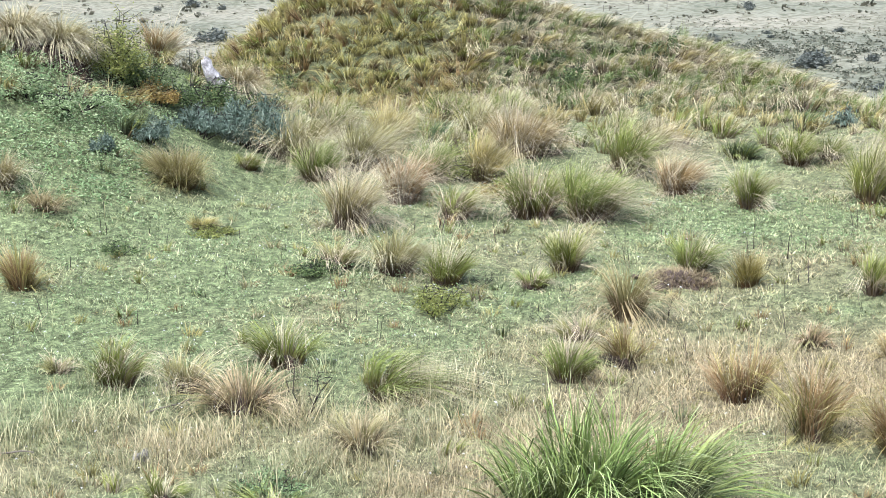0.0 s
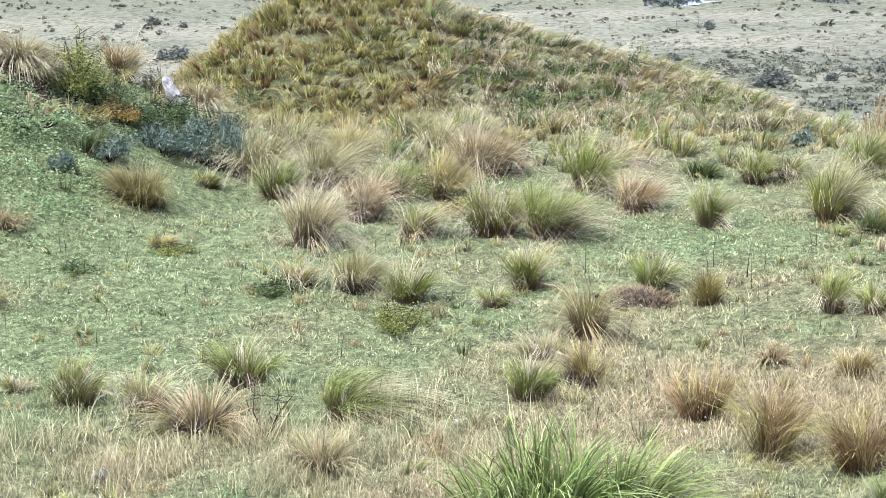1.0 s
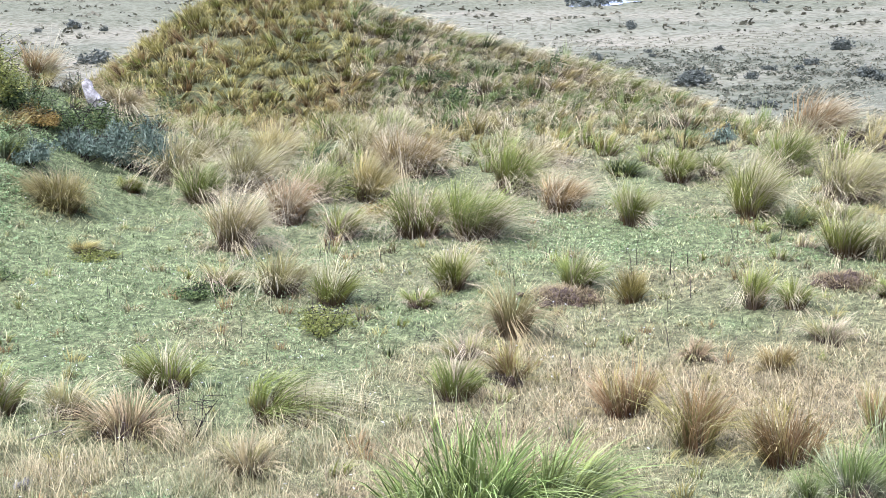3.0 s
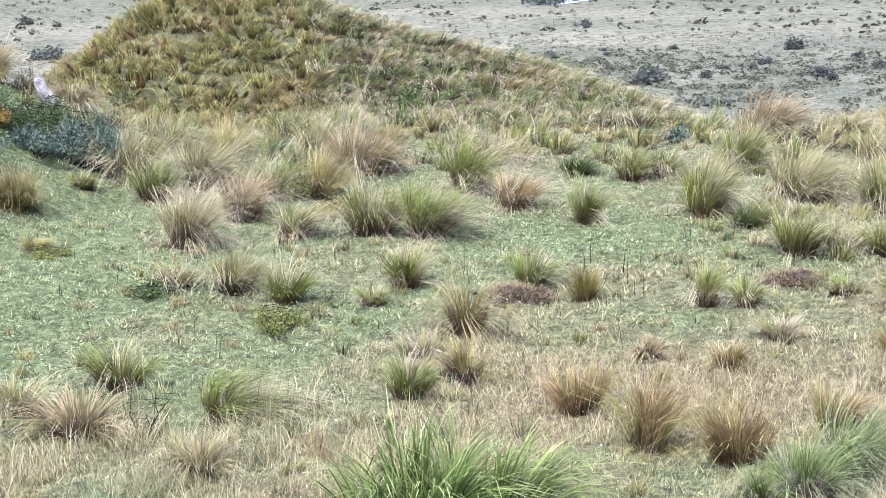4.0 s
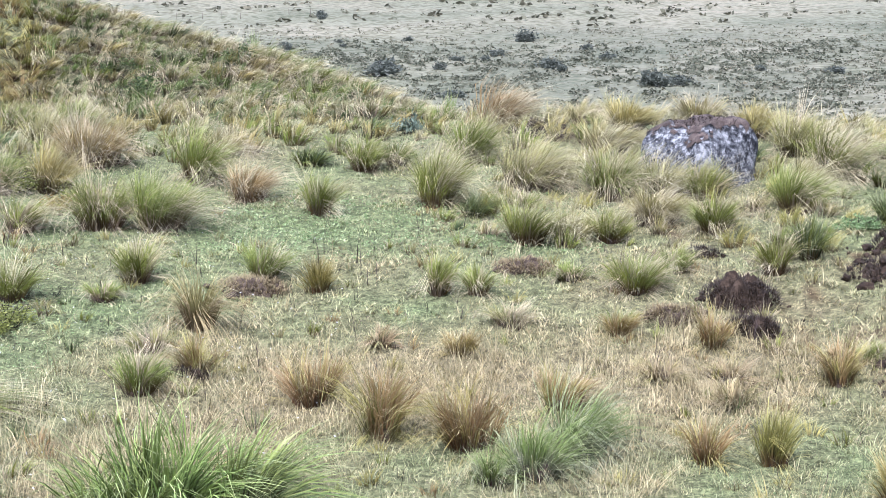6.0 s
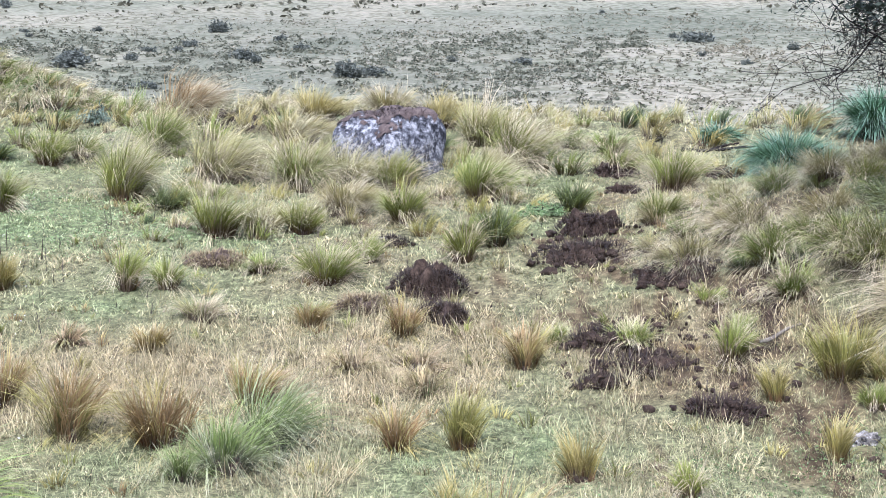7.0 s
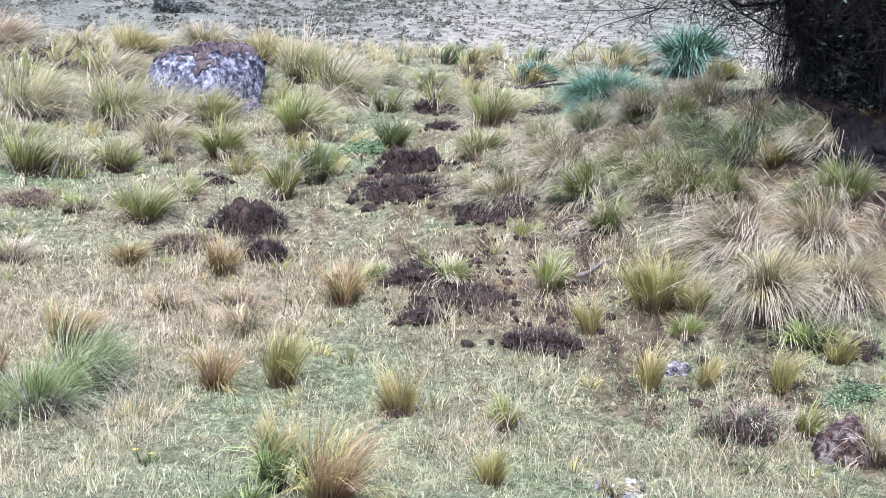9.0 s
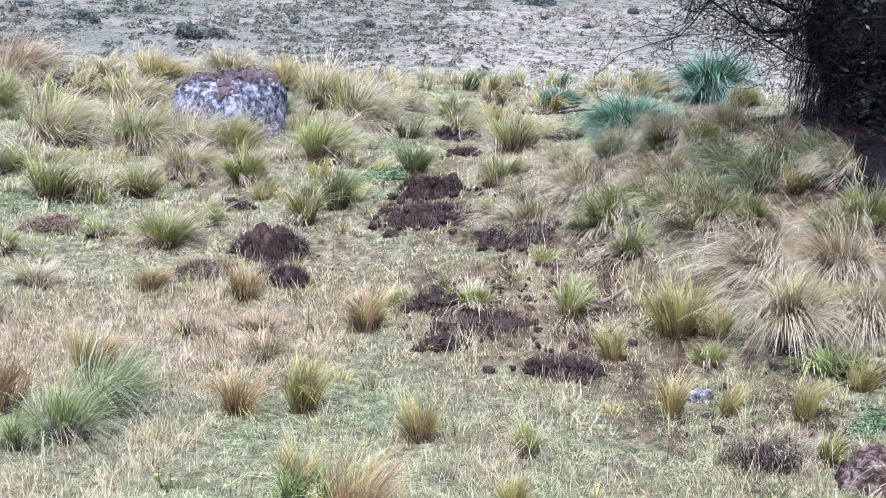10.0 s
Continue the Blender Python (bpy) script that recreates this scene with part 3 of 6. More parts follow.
# ---- tussocks ----
LOOK = {
    # leaf kind, dead kind, share of dead blades, how far leaves lean out, how far they droop, breadth of blade
    "straw": ("straw", "bleached", 0.42, 0.85, 1.8, 1.0),
    "green": ("green", "bleached", 0.3, 0.85, 1.5, 1.0),
    "russet": ("russet", "yellow", 0.45, 0.85, 1.2, 1.0),
    "rusty": ("russet", "bleached", 0.48, 0.8, 1.5, 1.0),
    "bleached": ("straw", "bleached", 0.58, 0.85, 1.6, 1.0),
    "blue": ("blue", "blue_tips", 0.28, 1.0, 2.0, 2.0),
    "lush": ("lush", "lush_tips", 0.45, 1.2, 1.5, 2.3),
    "dead": ("dead", "straw", 0.35, 1.3, 1.9, 1.0),
    "dark": ("dark", "green", 0.4, 0.9, 1.1, 1.2),
    "yellow": ("yellow", "straw", 0.42, 0.8, 1.2, 1.0),
    "soft": ("soft", "pale_soft", 0.4, 0.9, 1.7, 0.9),
    "tawny": ("tawny", "dead", 0.42, 0.9, 2.0, 1.0),
    "mop": ("tawny", "bleached", 0.45, 1.05, 2.5, 1.0),
    "golden": ("tawny", "yellow", 0.4, 0.95, 1.2, 1.0),
    "withering": ("pale_soft", "bleached", 0.5, 1.3, 1.9, 2.0),
    "olive": ("golden_olive", "yellow", 0.35, 0.75, 0.8, 1.0),
}
WORDS = {
    "straw": "straw-yellow feathery tussock of bunch grass",
    "green": "olive-green tussock with straw-coloured tips",
    "russet": "russet and straw tussock of dry bunch grass",
    "rusty": "rust-brown tussock with pale plumes blown over",
    "bleached": "bleached whitish tussock of withered grass",
    "blue": "blue-green tussock of broad-bladed grass",
    "lush": "fresh green tussock of long broad-bladed grass",
    "dead": "withered pinkish-brown clump of dead grass",
    "dark": "dark green dense tussock of bunch grass",
    "yellow": "yellow-green tussock of soft bunch grass",
    "soft": "soft grey-green tussock of fine drooping grass",
    "tawny": "tawny drooping tussock with a withered brown skirt",
    "mop": "tawny mop of bunch grass over a hanging bleached skirt",
    "golden": "golden-brown fan-shaped tussock with olive edges",
    "withering": "withering tussock of pale broad blades on dark soil",
    "olive": "upright olive and brown tussock",
}


def tuft_part(n, h, w, lean, droop, breadth, sweep, slope, segs=3, base=0.2, fuzz=0.16, lock=16):
    """n blades of a tuft w wide and h tall, in locks that bow over together, swept by the wind by (sx, sy). Adds a tone for each lock."""
    nb = max(7, n // lock)
    bunch = rng.integers(0, nb, n)
    bang, bq, blen, btone = rng.uniform(0, 2 * np.pi, nb), np.sqrt(rng.uniform(0, 1, nb)), rng.uniform(0.68, 1.1, nb), rng.uniform(0, 1, nb)
    ang, q = bang[bunch] + rng.normal(0, 0.16, n), np.clip(bq[bunch] + rng.normal(0, 0.07, n), 0, 1.1)
    foot = w * base
    rx, ry = np.cos(ang) * q * foot + rng.normal(0, 0.012, n), np.sin(ang) * q * foot + rng.normal(0, 0.012, n)
    reach = math.atan(0.42 * w / max(h, 0.05))
    le = np.clip(lean * q * reach + rng.normal(0, 0.07, n), 0.0, 1.25)
    strong = math.hypot(*sweep)
    dr = droop * (0.35 + 0.65 * q) * rng.uniform(0.75, 1.25, nb)[bunch] * rng.uniform(0.8, 1.2, n) + 0.3 * max(strong - 0.5, 0)
    wind = np.stack([np.full(n, sweep[0]), np.full(n, sweep[1]), np.zeros(n)], 1) * rng.uniform(0.75, 1.3, nb)[bunch][:, None] + rng.normal(0, 1.3 * fuzz, (nb, 3))[bunch] + rng.normal(0, 0.45 * fuzz, (n, 3))
    length = h * blen[bunch] * rng.uniform(0.7, 1.06, n) * (0.96 + 0.2 * le + 0.3 * np.minimum(dr, 2.0) + 0.24 * min(strong, 2.0))
    root = np.stack([rx, ry, slope[0] * rx + slope[1] * ry], 1)
    v, f, al = plumes(root, length, ang, le, dr, wind, breadth * rng.uniform(0.6, 1.4, n), segs)
    return v, f, al, np.repeat(btone[bunch], 2 * segs + 1)


def merged(pieces):
    """Several (verts, [quads, tris], along, tone) as one."""
    vs, qs, ts, base = [], [], [], 0
    for v, f, _, _ in pieces:
        vs.append(v)
        qs.append(f[0] + base)
        ts.append(f[1] + base)
        base += len(v)
    return np.vstack(vs), [np.concatenate(qs), np.concatenate(ts)], np.concatenate([p[2] for p in pieces]), np.concatenate([p[3] for p in pieces])


def tuft(kind, n, h, w, breadth, sweep, slope, segs=3):
    """The two growths of a tussock: the standing leaves, and the withered blades (long plumes blown over the top and a skirt bent to the ground)."""
    _, _, share, lean, bend, _ = LOOK[kind]
    sx, sy = sweep
    core = tuft_part(int(n * (1 - share)), h * 0.95, w * 0.92, lean, bend * 0.5, breadth, (sx * 0.85, sy * 0.85), slope, segs, 0.28 if kind == "lush" else 0.22, 0.3 if kind == "lush" else 0.16)
    plume = tuft_part(int(n * share * 0.72), h * 1.04, w, lean * 0.95, bend * 0.75, breadth * 0.8, (sx * 1.5, sy * 1.5), slope, segs, 0.22, 0.24, 12)
    skirt = tuft_part(int(n * share * 0.28) + 8, h * 0.62, w * 1.1, 1.35, 1.15 * bend, breadth * 0.8, (sx * 0.7, sy * 0.7), slope, segs, 0.24, 0.2, 9)
    return core, merged([plume, skirt])


def tussock(kind, x, y, h, w, sx=0.25, sy=-0.1, group="tussocks in the pasture", many=1.0, fine=1.0, lift=0.0):
    """A tussock h tall and w wide; fine: breadth of its blades; lift: height of the old root stool that it stands on."""
    leaf, dead, share, lean, bend, broad = LOOK[kind]
    if kind in ("straw", "bleached") and rng.uniform() < 0.35:
        leaf = "green"
    r = math.hypot(x, y)
    z = at_ground(x, y)
    slope = ((at_ground(x + 0.1, y) - z) / 0.1, (at_ground(x, y + 0.1) - z) / 0.1)
    ob = thing("grass_tussock", x, y, z, WORDS[kind], "grass tussock", group)
    # the wind blows across the open crest; in the lee below it the grass stands upright
    sx, sy = sx + (0.38 if y > 17 and x < 11 else 0.12) + rng.normal(0, 0.12), sy + rng.normal(0, 0.12)
    n = int(many * (1.5 if kind == "blue" else 1.0) * (0.62 if kind == "lush" else 1.0) * (460 + 1500 * min(w * h, 0.8)))
    near = 1.55 - 0.5 * float(smooth(13.5, 19, r))
    n, breadth = int(n / near / fine), 0.0047 * near * broad * fine * max(r, 9) / 13
    segs = 4 if r < 12 or abs(sx) > 1 else 3
    core, withered = tuft(kind, n, h, w, breadth, (sx, sy), slope, segs)
    v, f, al, tone = core
    v[:, 2] += lift
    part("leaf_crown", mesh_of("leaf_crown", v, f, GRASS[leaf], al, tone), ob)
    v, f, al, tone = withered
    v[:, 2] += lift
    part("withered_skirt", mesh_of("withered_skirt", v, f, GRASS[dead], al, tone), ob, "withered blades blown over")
    v, f = lump(w * 0.42, w * 0.42, min(0.1, h * 0.2) + lift, 0.4, 2, 0.0, x)
    part("root_crown", mesh_of("root_crown", v, f, SOIL), ob, "dark matted root crown")
    return ob


tussock("mop", -5.22, 22.45, 0.52, 0.78, 0.05, -0.30, many=1.6, fine=0.8, lift=0.25)
tussock("mop", -5.75, 22.40, 0.56, 0.80, 0.00, -0.25, many=1.6, fine=0.8, lift=0.22)
tussock("rusty", -4.41, 25.63, 0.66, 0.60, -0.05)
tussock("mop", -3.16, 25.50, 0.52, 0.74, -0.10, -0.2, many=1.5, fine=0.85, lift=0.22)
tussock("golden", -3.35, 20.28, 0.56, 0.84, -0.40, many=1.7, fine=0.8)
tussock("dead", -4.62, 18.55, 0.32, 0.40, 0.00, fine=0.8)
tussock("straw", -5.18, 18.84, 0.46, 0.40, -0.10, fine=0.8)
tussock("russet", -4.29, 16.09, 0.55, 0.46, 0.00)
tussock("straw", -2.12, 22.98, 0.89, 1.05, -0.30)
tussock("green", -1.67, 21.78, 0.65, 0.77, 0.00)
tussock("bleached", -1.09, 18.79, 0.83, 0.67, 0.00)
tussock("rusty", -0.49, 20.32, 0.76, 0.68, -0.20)
tussock("straw", 0.15, 19.18, 0.49, 0.58, 0.20)
tussock("straw", 1.10, 19.16, 0.78, 0.88, -0.20)
tussock("green", 1.74, 18.95, 0.77, 0.94, 0.40)
tussock("rusty", 1.17, 23.12, 0.80, 1.05, 0.20, many=1.3)
tussock("straw", 0.60, 24.69, 0.74, 0.78, 0.10)
tussock("straw", -1.12, 22.44, 0.79, 0.87, 0.10)
tussock("yellow", -0.77, 24.09, 0.68, 0.76, 0.00)
tussock("straw", 0.20, 27.96, 0.59, 0.88, 0.20)
tussock("green", 1.18, 26.81, 0.66, 0.75, 0.20)
tussock("green", -0.09, 21.48, 0.61, 0.68, 0.00)
tussock("yellow", 0.59, 21.48, 0.65, 0.76, 0.10)
tussock("straw", -1.65, 25.93, 0.64, 0.82, 0.10)
tussock("rusty", 3.00, 20.29, 0.59, 0.75, 0.20)
tussock("straw", 2.52, 21.58, 0.72, 0.76, 0.50)
tussock("straw", 3.06, 23.51, 0.50, 0.83, 0.40)
tussock("green", 3.71, 19.31, 0.63, 0.44, 0.00)
tussock("green", 4.83, 21.76, 0.52, 0.58, 0.10)
tussock("straw", 5.33, 21.92, 0.43, 0.46, 0.10)
tussock("dark", 4.21, 22.55, 0.32, 0.72, 0.10)
tussock("green", 5.24, 19.39, 0.84, 0.65, 0.10)
tussock("green", 1.29, 16.75, 0.55, 0.54, 0.00)
tussock("green", 2.60, 16.57, 0.48, 0.56, 0.00)
tussock("olive", 3.08, 16.07, 0.43, 0.36, 0.00)
tussock("tawny", 1.75, 15.04, 0.64, 0.42, 0.05)
tussock("russet", 1.58, 13.82, 0.42, 0.45, 0.00)
tussock("green", 1.05, 13.37, 0.44, 0.55, 0.10)
tussock("straw", -1.11, 16.86, 0.37, 0.57, 0.20)
tussock("straw", -0.50, 16.67, 0.55, 0.62, 0.30)
tussock("green", 0.03, 16.36, 0.48, 0.55, 0.10)
tussock("straw", 0.92, 16.12, 0.24, 0.49, 0.20)
tussock("straw", -0.47, 13.14, 0.50, 0.81, 1.70)
tussock("green", -1.43, 13.87, 0.50, 0.62, 0.10)
tussock("dead", -1.67, 12.87, 0.53, 0.86, 0.00)
tussock("green", -2.79, 13.39, 0.48, 0.56, 0.10)
tussock("straw", -2.18, 13.19, 0.38, 0.57, 0.00)
tussock("dead", -0.63, 11.62, 0.39, 0.53, 0.10)
tussock("russet", 2.40, 12.72, 0.51, 0.57, 0.00)
tussock("russet", 2.80, 11.88, 0.67, 0.50, 0.00)
tussock("lush", 0.60, 10.36, 0.70, 0.85, -0.30)
tussock("lush", 1.02, 10.46, 0.82, 0.80, 0.10)
tussock("lush", 1.48, 10.40, 0.66, 0.90, 0.35)
tussock("green", -1.97, 10.77, 0.24, 0.43, 0.00)
tussock("lush", -1.21, 10.63, 0.25, 0.70, 0.00)
tussock("straw", -3.41, 13.77, 0.20, 0.35, 0.00)
tussock("yellow", -2.82, 18.75, 0.20, 0.47, 0.00)
tussock("green", -2.64, 21.91, 0.31, 0.39, 0.00)
tussock("russet", 3.37, 11.44, 0.62, 0.75, -0.10)
tussock("soft", 3.65, 10.61, 0.52, 0.80, 0.10)
tussock("soft", 4.11, 10.98, 0.62, 0.62, 0.50)
tussock("soft", 3.32, 10.63, 0.32, 0.52, -0.20)
tussock("russet", 4.29, 11.93, 0.45, 0.49, 0.00)
tussock("green", 4.22, 15.54, 0.52, 0.30, 0.00)
tussock("green", 4.61, 15.47, 0.41, 0.35, 0.00)
tussock("russet", 3.94, 13.69, 0.31, 0.31, 0.00)
tussock("dead", 3.31, 14.10, 0.26, 0.34, 0.00)
tussock("bleached", 4.64, 14.35, 0.27, 0.61, 0.20)
tussock("russet", 5.50, 13.78, 0.31, 0.32, 0.00)
tussock("dark", 5.55, 18.69, 0.34, 0.44, 0.00)
tussock("green", 5.19, 19.31, 0.70, 0.60, 0.10)
tussock("green", 6.33, 21.64, 0.75, 0.67, 0.10)
tussock("rusty", 7.21, 23.25, 0.76, 0.80, 0.45, many=1.3)
tussock("straw", 6.68, 19.97, 0.80, 1.10, 0.50)
tussock("green", 5.68, 17.12, 0.58, 0.66, 0.00)
tussock("straw", 6.24, 17.23, 0.52, 0.60, 0.00)
tussock("green", 6.67, 17.05, 0.45, 0.52, 0.00)
tussock("straw", 7.47, 19.06, 0.63, 0.81, 0.20)
tussock("straw", 7.36, 17.55, 0.52, 0.53, 0.10)
tussock("green", 6.17, 15.06, 0.45, 0.65, 0.00)
tussock("straw", 8.24, 21.30, 0.64, 0.86, 0.30)
tussock("straw", 8.62, 23.48, 0.43, 0.56, 0.20)
tussock("bleached", 1.22, 14.55, 0.31, 0.47, -0.50)
tussock("straw", 9.02, 24.23, 0.45, 0.68, 0.20)
tussock("yellow", 9.00, 22.45, 0.53, 0.81, 0.10)
tussock("straw", 10.32, 22.86, 0.63, 0.75, 0.10)
tussock("yellow", 10.52, 21.31, 0.52, 0.62, 0.10)
tussock("straw", 10.70, 20.38, 0.72, 0.93, 0.10)
tussock("bleached", 10.57, 19.05, 0.80, 0.88, 0.10)
tussock("green", 8.58, 18.74, 0.55, 0.70, 0.00)
tussock("straw", 8.05, 18.95, 0.66, 0.80, 0.10)
tussock("straw", 7.48, 19.16, 0.80, 0.84, 0.10)
tussock("straw", 7.49, 17.58, 0.55, 0.64, 0.20)
tussock("green", 7.87, 16.86, 0.54, 0.56, 0.00)
tussock("green", 9.29, 17.62, 0.64, 0.81, 0.10)
tussock("dark", 8.26, 15.34, 0.50, 0.44, 0.00)
tussock("green", 7.68, 14.95, 0.49, 0.37, 0.00)
tussock("green", 6.23, 15.09, 0.42, 0.67, 0.10)
tussock("green", 6.80, 15.47, 0.36, 0.37, 0.00)
tussock("green", 11.99, 19.00, 0.40, 0.58, 0.00)
tussock("dark", 9.84, 16.37, 0.41, 0.41, 0.00)
tussock("green", 10.08, 14.96, 0.34, 0.44, 0.00)
tussock("straw", 9.23, 13.19, 0.38, 0.66, -0.95, many=1.6, fine=0.75)
tussock("russet", 6.15, 13.15, 0.36, 0.39, -0.20)
tussock("green", 5.56, 13.91, 0.28, 0.28, 0.00)
tussock("russet", 6.89, 12.08, 0.40, 0.27, 0.00)
tussock("green", 7.21, 12.24, 0.26, 0.23, 0.00)
tussock("green", 7.84, 11.95, 0.26, 0.48, 0.00)
tussock("green", 8.30, 11.01, 0.43, 0.41, 0.20)
tussock("russet", 4.92, 10.52, 0.42, 0.32, 0.00)
tussock("olive", 5.40, 10.35, 0.47, 0.40, 0.00)
tussock("olive", 5.86, 9.42, 0.40, 0.44, 0.00)
tussock("dead", 5.95, 12.27, 0.30, 0.76, 0.00)
tussock("straw", 5.69, 15.64, 0.24, 0.53, 0.00)
tussock("straw", 6.25, 18.90, 0.28, 0.42, 0.00)
tussock("green", 6.22, 8.61, 0.32, 0.20, 0.00)
tussock("lush", 4.36, 8.35, 0.42, 0.42, 0.00)
tussock("yellow", 4.66, 8.98, 0.41, 0.42, 0.00)
tussock("russet", 4.42, 7.78, 0.58, 0.55, 0.10)
tussock("olive", 5.52, 7.75, 0.28, 0.25, 0.00)
tussock("lush", 4.00, 8.00, 0.16, 0.26, 0.00)
tussock("green", 8.69, 11.41, 0.26, 0.21, 0.00)
tussock("olive", 8.78, 10.15, 0.58, 0.62, -0.10, many=1.3)
tussock("olive", 8.95, 9.84, 0.34, 0.29, 0.00)
tussock("bleached", 7.99, 6.90, 0.39, 0.20, 0.10)
tussock("green", 7.91, 7.48, 0.29, 0.17, 0.00)
tussock("olive", 8.09, 8.69, 0.30, 0.17, 0.00)
tussock("green", 8.63, 9.56, 0.23, 0.32, 0.00)
tussock("olive", 8.03, 10.06, 0.35, 0.21, 0.00)
tussock("olive", 9.25, 8.51, 0.26, 0.39, 0.20)
tussock("russet", 6.76, 11.90, 0.42, 0.29, 0.00)
tussock("green", 7.28, 12.33, 0.23, 0.19, 0.00)
tussock("dead", 5.38, 12.50, 0.29, 0.44, 0.00)
tussock("dead", 5.71, 11.74, 0.35, 0.51, 0.00)
tussock("straw", 6.07, 7.26, 0.21, 0.21, 0.00)
tussock("olive", 7.69, 8.87, 0.39, 0.20, 0.00)
tussock("olive", 8.42, 8.25, 0.35, 0.24, 0.00)
tussock("lush", 9.28, 8.86, 0.29, 0.58, 0.00)
tussock("blue", 13.34, 16.74, 0.64, 0.95, -0.05, many=1.5, fine=0.85)
tussock("blue", 15.72, 17.91, 0.80, 0.62, -0.05, many=1.3)
tussock("blue", 13.70, 18.88, 0.33, 0.60, 0.00)
tussock("straw", 10.06, 13.35, 0.42, 0.85, -0.95, -0.35, many=1.6, fine=0.75)
tussock("straw", 11.50, 16.73, 0.66, 0.82, 0.10)
tussock("green", 10.15, 14.94, 0.40, 0.51, 0.00)
tussock("dead", 16.00, 19.56, 0.45, 0.74, 0.00)
tussock("green", 7.86, 11.90, 0.27, 0.49, 0.00)
tussock("green", 8.87, 12.19, 0.23, 0.33, 0.00)
tussock("straw", 11.58, 18.08, 0.38, 0.60, 0.10)
tussock("green", 11.70, 19.64, 0.32, 0.56, 0.10)
tussock("straw", 10.07, 18.75, 0.45, 0.67, 0.10)

# the mops of the bank, tossed by the wind towards the pasture
BANKSIDE = "tussocks on the bank"
tussock("straw", 11.20, 13.44, 0.38, 0.59, -0.62, -0.35, BANKSIDE, 1.5, 0.8)
tussock("green", 11.42, 14.56, 0.36, 0.49, -0.62, -0.35, BANKSIDE, 1.5, 0.8)
tussock("straw", 10.43, 12.47, 0.39, 0.63, -0.82, -0.35, BANKSIDE, 1.5, 0.8)
tussock("green", 11.09, 12.62, 0.36, 0.50, -0.42, -0.35, BANKSIDE, 1.5, 0.8)
tussock("straw", 11.49, 12.70, 0.38, 0.61, -0.62, -0.35, BANKSIDE, 1.5, 0.8)
tussock("olive", 15.82, 17.33, 0.36, 0.52, -0.12, -0.35, BANKSIDE, 1.5, 0.8)
tussock("straw", 11.22, 11.71, 0.37, 0.54, -0.62, -0.35, BANKSIDE, 1.5, 0.8)
tussock("soft", 11.25, 11.19, 0.34, 0.46, -0.62, -0.35, BANKSIDE, 1.5, 0.8)
tussock("dark", 10.78, 11.94, 0.37, 0.54, -0.92, -0.35, BANKSIDE, 1.5, 0.8)
tussock("soft", 10.76, 11.39, 0.45, 0.79, -1.12, -0.35, BANKSIDE, 1.5, 0.8)
tussock("olive", 10.86, 11.00, 0.30, 0.31, -0.42, -0.35, BANKSIDE, 1.5, 0.8)
tussock("green", 10.09, 12.30, 0.36, 0.51, -0.72, -0.35, BANKSIDE, 1.5, 0.8)
tussock("green", 9.66, 12.37, 0.38, 0.58, -0.82, -0.35, BANKSIDE, 1.5, 0.8)
tussock("straw", 10.09, 11.83, 0.41, 0.68, -0.92, -0.35, BANKSIDE, 1.5, 0.8)
tussock("green", 10.12, 11.36, 0.45, 0.77, -1.02, -0.35, BANKSIDE, 1.5, 0.8)
tussock("straw", 9.36, 11.61, 0.34, 0.46, -0.52, -0.35, BANKSIDE, 1.5, 0.8)
tussock("green", 10.30, 11.05, 0.34, 0.46, -0.82, -0.35, BANKSIDE, 1.5, 0.8)
tussock("mop", 9.28, 9.33, 0.50, 0.86, -0.30, -0.35, BANKSIDE, 1.5, 0.75, 0.20)
tussock("mop", 9.92, 9.10, 0.44, 0.74, -0.30, -0.35, BANKSIDE, 1.5, 0.75, 0.15)
tussock("bleached", 9.74, 10.36, 0.44, 0.95, -1.45, -0.35, BANKSIDE, 1.5, 0.75, 0.10)
tussock("mop", 10.26, 9.84, 0.46, 0.86, -0.60, -0.35, BANKSIDE, 1.5, 0.75, 0.10)
tussock("green", 11.00, 10.20, 0.44, 0.55, -0.40, -0.35, BANKSIDE, 1.5, 0.75, 0.00)
tussock("bleached", 11.30, 10.84, 0.40, 0.36, -1.30, -0.35, BANKSIDE, 1.5, 0.75, 0.00)
tussock("straw", 10.62, 10.24, 0.36, 0.60, -0.90, -0.35, BANKSIDE, 1.5, 0.75, 0.00)
tussock("withering", 7.78, 7.90, 0.20, 0.66, 0.10, -0.10, many=0.8, fine=0.7, lift=0.02)

# ---- the long grassy mound, thick with small tussocks, and the bunch grass between the large ones ----
def tuft_library(count, h, w, blades_each, breadth, sweep, tilt, seg=3, skirt=None, mixed=(("green", 0.32), ("yellow", 0.2), ("straw", 0.24), ("russet", 0.06), ("dark", 0.05), ("olive", 0.05), ("bleached", 0.08))):
    kinds, share = [k for k, _ in mixed], [s for _, s in mixed]
    made = []
    for i in range(count):
        kind = kinds[int(rng.choice(len(kinds), p=share))]
        leaf, dead, dshare, lean, bend, broad = LOOK[kind]
        dead = skirt or dead
        core, withered = tuft(kind, blades_each, h, w, breadth, sweep, (0, tilt), seg)
        (v, f, al, tone), (v2, f2, al2, tone2) = core, withered
        faces = [f[0], f[1], f2[0] + len(v), f2[1] + len(v)]
        slots = [np.full(len(q), int(k > 1)) for k, q in enumerate(faces)]
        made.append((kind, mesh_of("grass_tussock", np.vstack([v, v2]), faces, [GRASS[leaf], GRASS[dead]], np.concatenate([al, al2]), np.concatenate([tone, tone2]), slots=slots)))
    return made


